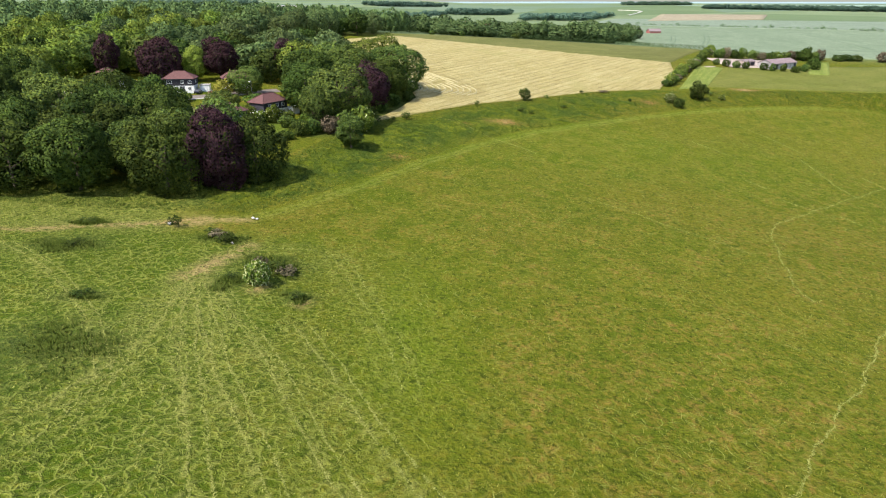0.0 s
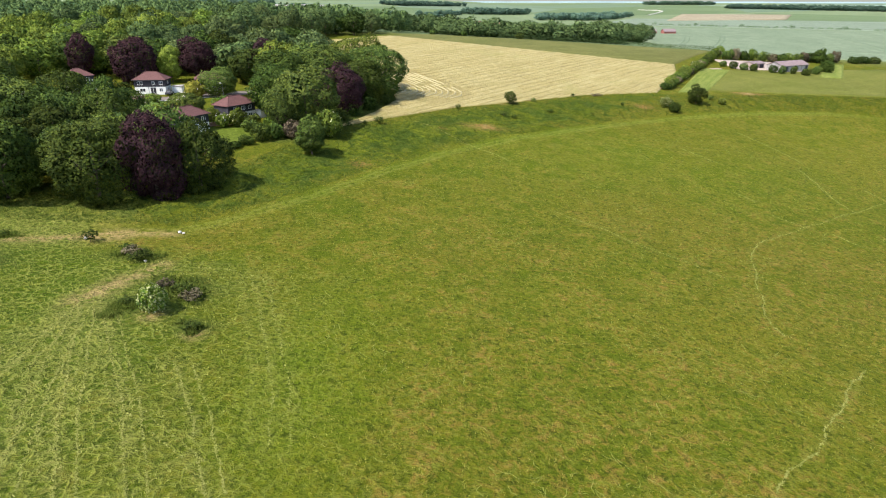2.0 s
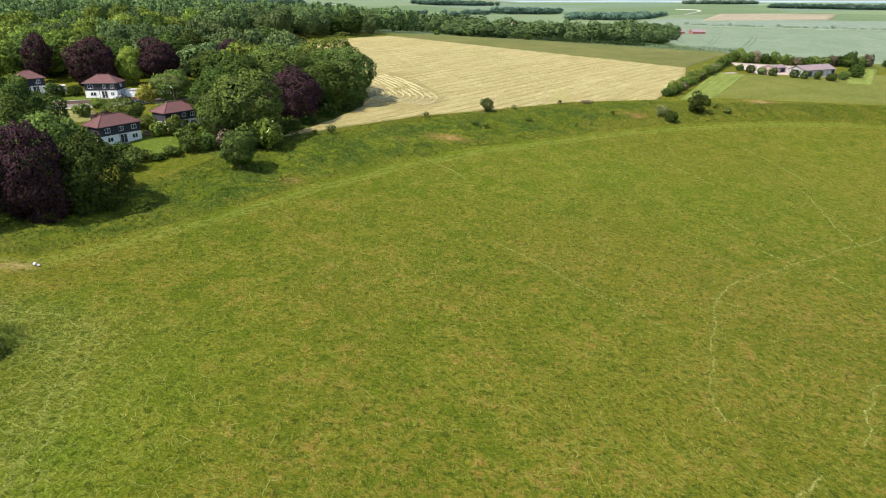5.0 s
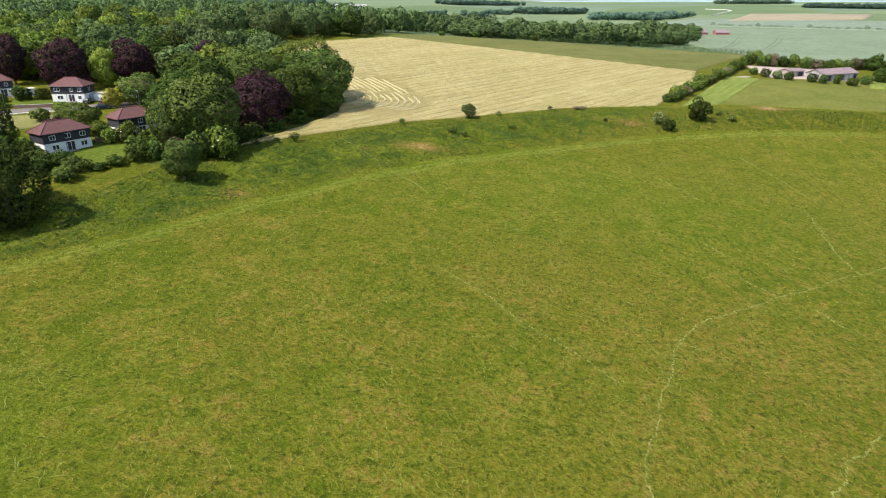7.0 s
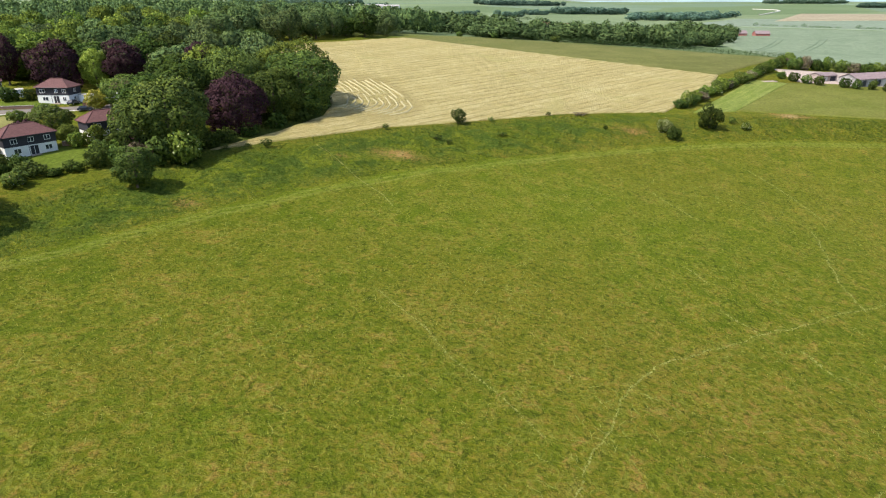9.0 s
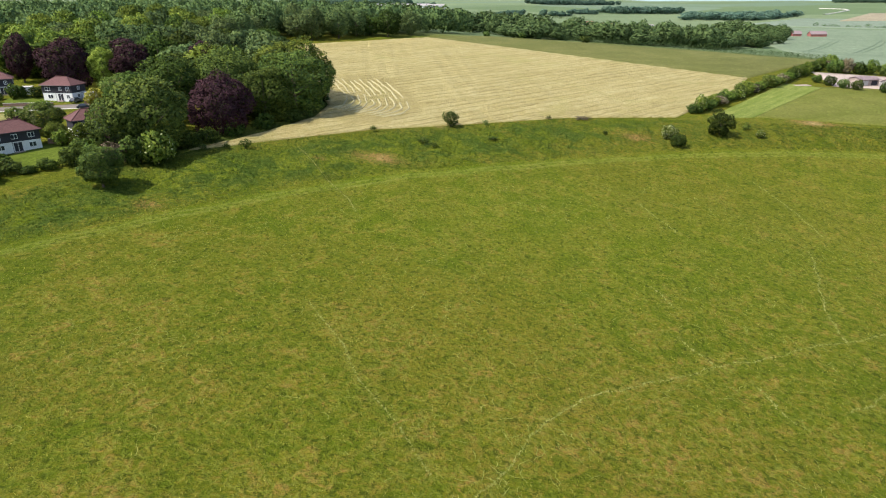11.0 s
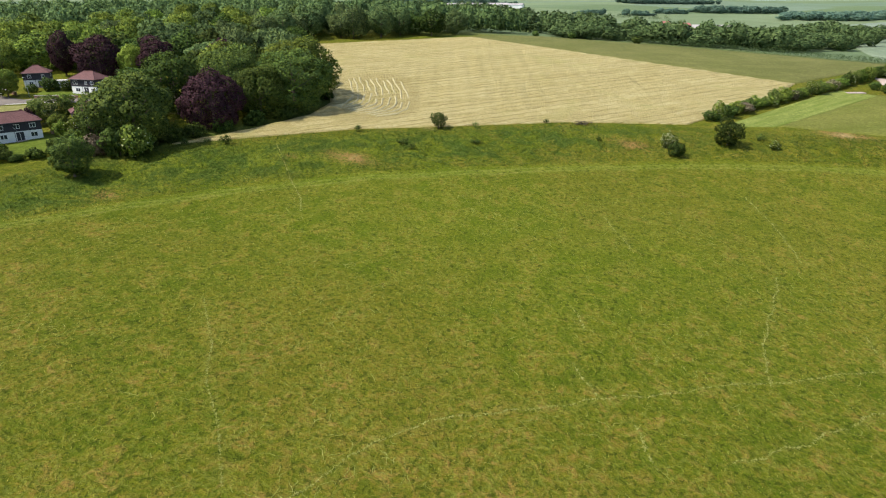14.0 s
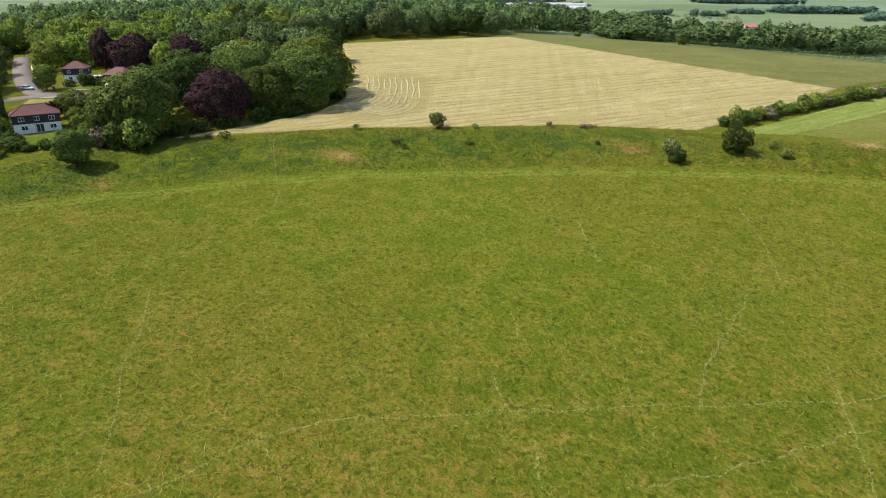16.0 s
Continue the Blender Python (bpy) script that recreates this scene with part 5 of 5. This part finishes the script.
slab = thing("concrete_slab", "pale concrete slab at the end of the mown strip", "slab", 146, 353.5, None, 25)
part("block", box(-3.2, 3.2, -1.4, 1.4, -0.6, 0.22, 0.04), CONCRETE, slab)


# ---- far hills ----
def far_hills(name, radius, low, top, seed, material, label):
    """A long low ridge that closes the plain."""
    n = 240
    ang = np.linspace(radians(-25), radians(165), n)
    rng = np.random.default_rng(seed)
    h = np.zeros(n)
    for k in (3, 7, 13, 29, 61, 97):
        h += np.sin(k * ang + rng.uniform(0, 6.28)) / k ** 0.75
    h = low + (top - low) * (h - h.min()) / (h.max() - h.min())
    V = []
    for r, f in ((radius - 260, 0.0), (radius - 60, 0.72), (radius, 1.0), (radius + 40, 0.9)):
        V.append(np.stack([r * np.cos(ang) + 60, r * np.sin(ang) + 40, h * f + (1 - f) * 10.0], 1))
    V = np.concatenate(V)
    i = np.arange(4 * n).reshape(4, n)
    F = np.stack([i[:-1, 1:], i[:-1, :-1], i[1:, :-1], i[1:, 1:]], -1).reshape(-1, 4)
    tagged(new(name, mesh_of(name, V, F, material, True)), label, "hills", kind="structure")


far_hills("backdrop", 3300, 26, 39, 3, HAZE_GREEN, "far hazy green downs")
far_hills("backdrop", 4500, 40, 52, 8, HAZE_BLUE, "farthest hills on the horizon, coloured blue-grey for haze")


# ---- tufts of grass, nearest ground last ----
def blades(x, y, per, tall, wide, lean_by, rng, up=0.0, loose=0.16):
    n = len(x)
    z = height(x, y) + lumps(x, y) + up
    V = np.zeros((n, per, 3, 3))
    for b in range(per):
        a = rng.uniform(0, 6.283, n)
        h = rng.uniform(*tall, n)
        w = rng.uniform(*wide, n)
        lean = rng.uniform(*lean_by, n)
        ox, oy = rng.normal(0, loose, n), rng.normal(0, loose, n)
        c, s = np.cos(a), np.sin(a)
        V[:, b, 0] = np.stack([x + ox - s * w, y + oy + c * w, z - 0.05], 1)
        V[:, b, 1] = np.stack([x + ox + s * w, y + oy - c * w, z - 0.05], 1)
        V[:, b, 2] = np.stack([x + ox + c * lean, y + oy + s * lean, z + h], 1)
    return V.reshape(-1, 3)


def strands(x, y, thick, rng):
    """Narrow bent ribbons of triangles over the turf."""
    n, m = len(x), 7
    a, bend = np.where(rng.uniform(0, 1, n) < 0.6, rng.normal(2.2, 0.5, n), rng.uniform(0, 6.283, n)), rng.normal(0, 0.06, n)
    step = rng.uniform(0.15, 0.50, n)
    wide = rng.uniform(0.014, 0.040, n)
    P, W = np.zeros((n, m, 2)), np.zeros((n, m, 2))
    px, py = x.copy(), y.copy()
    for k in range(m):
        P[:, k] = np.stack([px, py], 1)
        W[:, k] = np.stack([-np.sin(a), np.cos(a)], 1) * (wide * (1 - abs(2 * k / (m - 1) - 1) ** 3 * 0.85))[:, None]
        px, py = px + np.cos(a) * step, py + np.sin(a) * step
        a = a + bend + rng.normal(0, 0.42, n)
    L, R = P + W, P - W
    quad = np.stack([L[:, :-1], R[:, :-1], R[:, 1:], L[:, :-1], R[:, 1:], L[:, 1:]], 2).reshape(-1, 2)
    z = height(quad[:, 0], quad[:, 1]) + lumps(quad[:, 0], quad[:, 1]) + 0.07
    return np.concatenate([quad, z[:, None]], 1)


def sward(name, V, material, label):
    """Blades that stand in the turf; they take the light as the turf does."""
    me = mesh_of(name, V, np.arange(len(V)).reshape(-1, 3), material, True)
    up = np.tile(np.array([0.0, 0.0, 1.0]), (len(V), 1)) + np.random.default_rng(1).normal(0, 0.25, (len(V), 3))
    me.normals_split_custom_set_from_vertices((up / np.linalg.norm(up, axis=1)[:, None]).tolist())
    return tagged(new(name, me), label, "grass", kind="stuff")


def net(x, y, width, thick):
    """Where wandering lines of three directions run; closer together where thick."""
    on = np.zeros(len(x), bool)
    for a, f, p in ((25, 0.66, 0.0), (88, 0.55, 2.0), (140, 0.72, 4.0)):
        c, s = math.cos(radians(a)), math.sin(radians(a))
        u, v = x * c + y * s, y * c - x * s
        wave = u * f + 1.5 * np.sin(v * 0.33 + p) + 0.9 * np.sin(v * 0.81 + 0.5 * u + 2 * p) + 0.35 * np.sin(2.3 * v + p)
        gate = np.sin(0.21 * u + 1.3 * np.sin(0.17 * v + p)) + np.sin(0.29 * v + p) > 0.75 - 1.4 * thick
        on |= (np.abs(np.sin(wave)) < width) & gate
    return on


def make_grass():
    rng = np.random.default_rng(6)
    n = 70000
    x, y = rng.uniform(-90, 175, n), 30 + 200 * rng.uniform(0, 1, n) ** 1.3
    keep = away(x, y, TOE, True) < 4
    keep &= rng.uniform(0, 1, n) > 0.85 * ease(6, -16, x + 0.10 * (y - 60)) * ease(114, 100, y)
    sward("grass", blades(x[keep], y[keep], 3, (0.08, 0.28), (0.02, 0.055), (0.15, 0.55), rng), BLADE, "loose long green and yellowing meadow grass")
    # bleached strands: long grass pressed down in a net of wandering lines, thick on the open corner, thin elsewhere
    n = 200000
    x, y = rng.uniform(-95, 175, n), 32 + 190 * rng.uniform(0, 1, n) ** 1.3
    thick = ease(6, -16, x + 0.10 * (y - 60)) * ease(114, 100, y)
    keep = net(x, y, 0.06 + 0.10 * thick, thick) & (rng.uniform(0, 1, n) < 0.16 + 0.84 * thick) & (away(x, y, TOE, True) < 2)
    for sx, sy, rx, ry in SCRUB:
        keep &= ((x - sx) / rx) ** 2 + ((y - sy) / ry) ** 2 > rng.uniform(0.0, 1.3, n)
    sward("grass", blades(x[keep], y[keep], 3, (0.05, 0.16), (0.03, 0.07), (0.08, 0.32), rng, 0.0, 0.07), STRAWBLADE, "pale flattened strands of long grass")
    # single long strands, lying in bows over the turf
    n = 14000
    x, y = rng.uniform(-92, 172, n), 34 + 185 * rng.uniform(0, 1, n) ** 1.25
    thick = ease(6, -16, x + 0.10 * (y - 60)) * ease(114, 100, y)
    swath = np.sin(0.13 * x + 1.7 * np.sin(0.09 * y)) + np.sin(0.16 * y + 1.3 * np.sin(0.11 * x + 1))
    keep = (rng.uniform(0, 1, n) < np.where(thick > 0.3, 0.20 + 0.20 * (swath > 0.2), 0.06 + 0.40 * np.clip(swath, 0, 2))) & (away(x, y, TOE, True) < 0)
    for sx, sy, rx, ry in SCRUB:
        keep &= ((x - sx) / rx) ** 2 + ((y - sy) / ry) ** 2 > rng.uniform(0.2, 1.0, n)
    sward("grass", strands(x[keep], y[keep], thick[keep], rng), STRANDBLADE, "pale bent strands of long grass lying on the turf")
    px, py = [], []
    for sx, sy, rx, ry in SCRUB:
        m = int(rx * ry * (50 if ry < 5 else 14))
        hubs = rng.normal(0, 0.36, (max(5, int(rx * 1.6)), 2))
        at = hubs[rng.integers(0, len(hubs), m)] + rng.normal(0, 0.17, (m, 2))
        px.append(sx + at[:, 0] * rx)
        py.append(sy + at[:, 1] * ry)
    sward("grass", blades(np.concatenate(px), np.concatenate(py), 4, (0.15, 0.6), (0.03, 0.09), (0.1, 0.4), rng), ROUGHBLADE, "dark thickets of rank grass and nettles")
    px, py = [], []
    for toe, crest in zip(zip(TOE[1:], TOE[2:-1]), zip(CREST[1:], CREST[2:-1])):
        m = int(np.hypot(toe[1][0] - toe[0][0], toe[1][1] - toe[0][1]) * (95 if toe[0][0] < 60 else 50))
        u, v = rng.uniform(0, 1, m), rng.uniform(0.02, 1.02, m)
        for k, store in ((0, px), (1, py)):
            store.append((toe[0][k] + u * (toe[1][k] - toe[0][k])) * (1 - v) + (crest[0][k] + u * (crest[1][k] - crest[0][k])) * v)
    px, py = np.concatenate(px), np.concatenate(py)
    keep = ((px - 20.5) / 6.0) ** 2 + ((py - 212.5) / 3.2) ** 2 > rng.uniform(0.3, 1.2, len(px))
    sward("grass", blades(px[keep], py[keep], 4, (0.12, 0.45), (0.03, 0.08), (0.1, 0.5), rng), ROUGHBLADE, "rough dark uncut grass on the bank")
    px, py = [], []
    for j, line in enumerate(TRACKS + FAN + FAN):
        q = resample(line, 400)
        m = int(np.hypot(*np.diff(q, axis=0).T).sum() * (4 if (j - len(TRACKS)) % len(FAN) in (2, 7, 8, 9, 10, 11, 12, 13) and j >= len(TRACKS) else 8 if j == 5 else 10 if j < 1 else 13 if j < 3 else 10 if j >= len(TRACKS) else 8 if j == len(TRACKS) - 1 else 18 if j == 6 else 12))
        i = rng.integers(0, 400, m)
        side = 2.0 if j >= len(TRACKS) + len(FAN) else 0.0
        wander = 0.22 * np.sin(i * 0.07 + j) + 0.08 * np.sin(i * 0.23 + 2 * j)
        px.append(q[i, 0] + wander + side + rng.normal(0, 0.05, m))
        py.append(q[i, 1] - wander + rng.normal(0, 0.05, m))
    sward("grass", blades(np.concatenate(px), np.concatenate(py), 2, (0.02, 0.07), (0.03, 0.07), (0.06, 0.24), rng, 0.06, 0.06), PATHBLADE, "trodden straw-coloured grass along narrow paths")


make_grass()
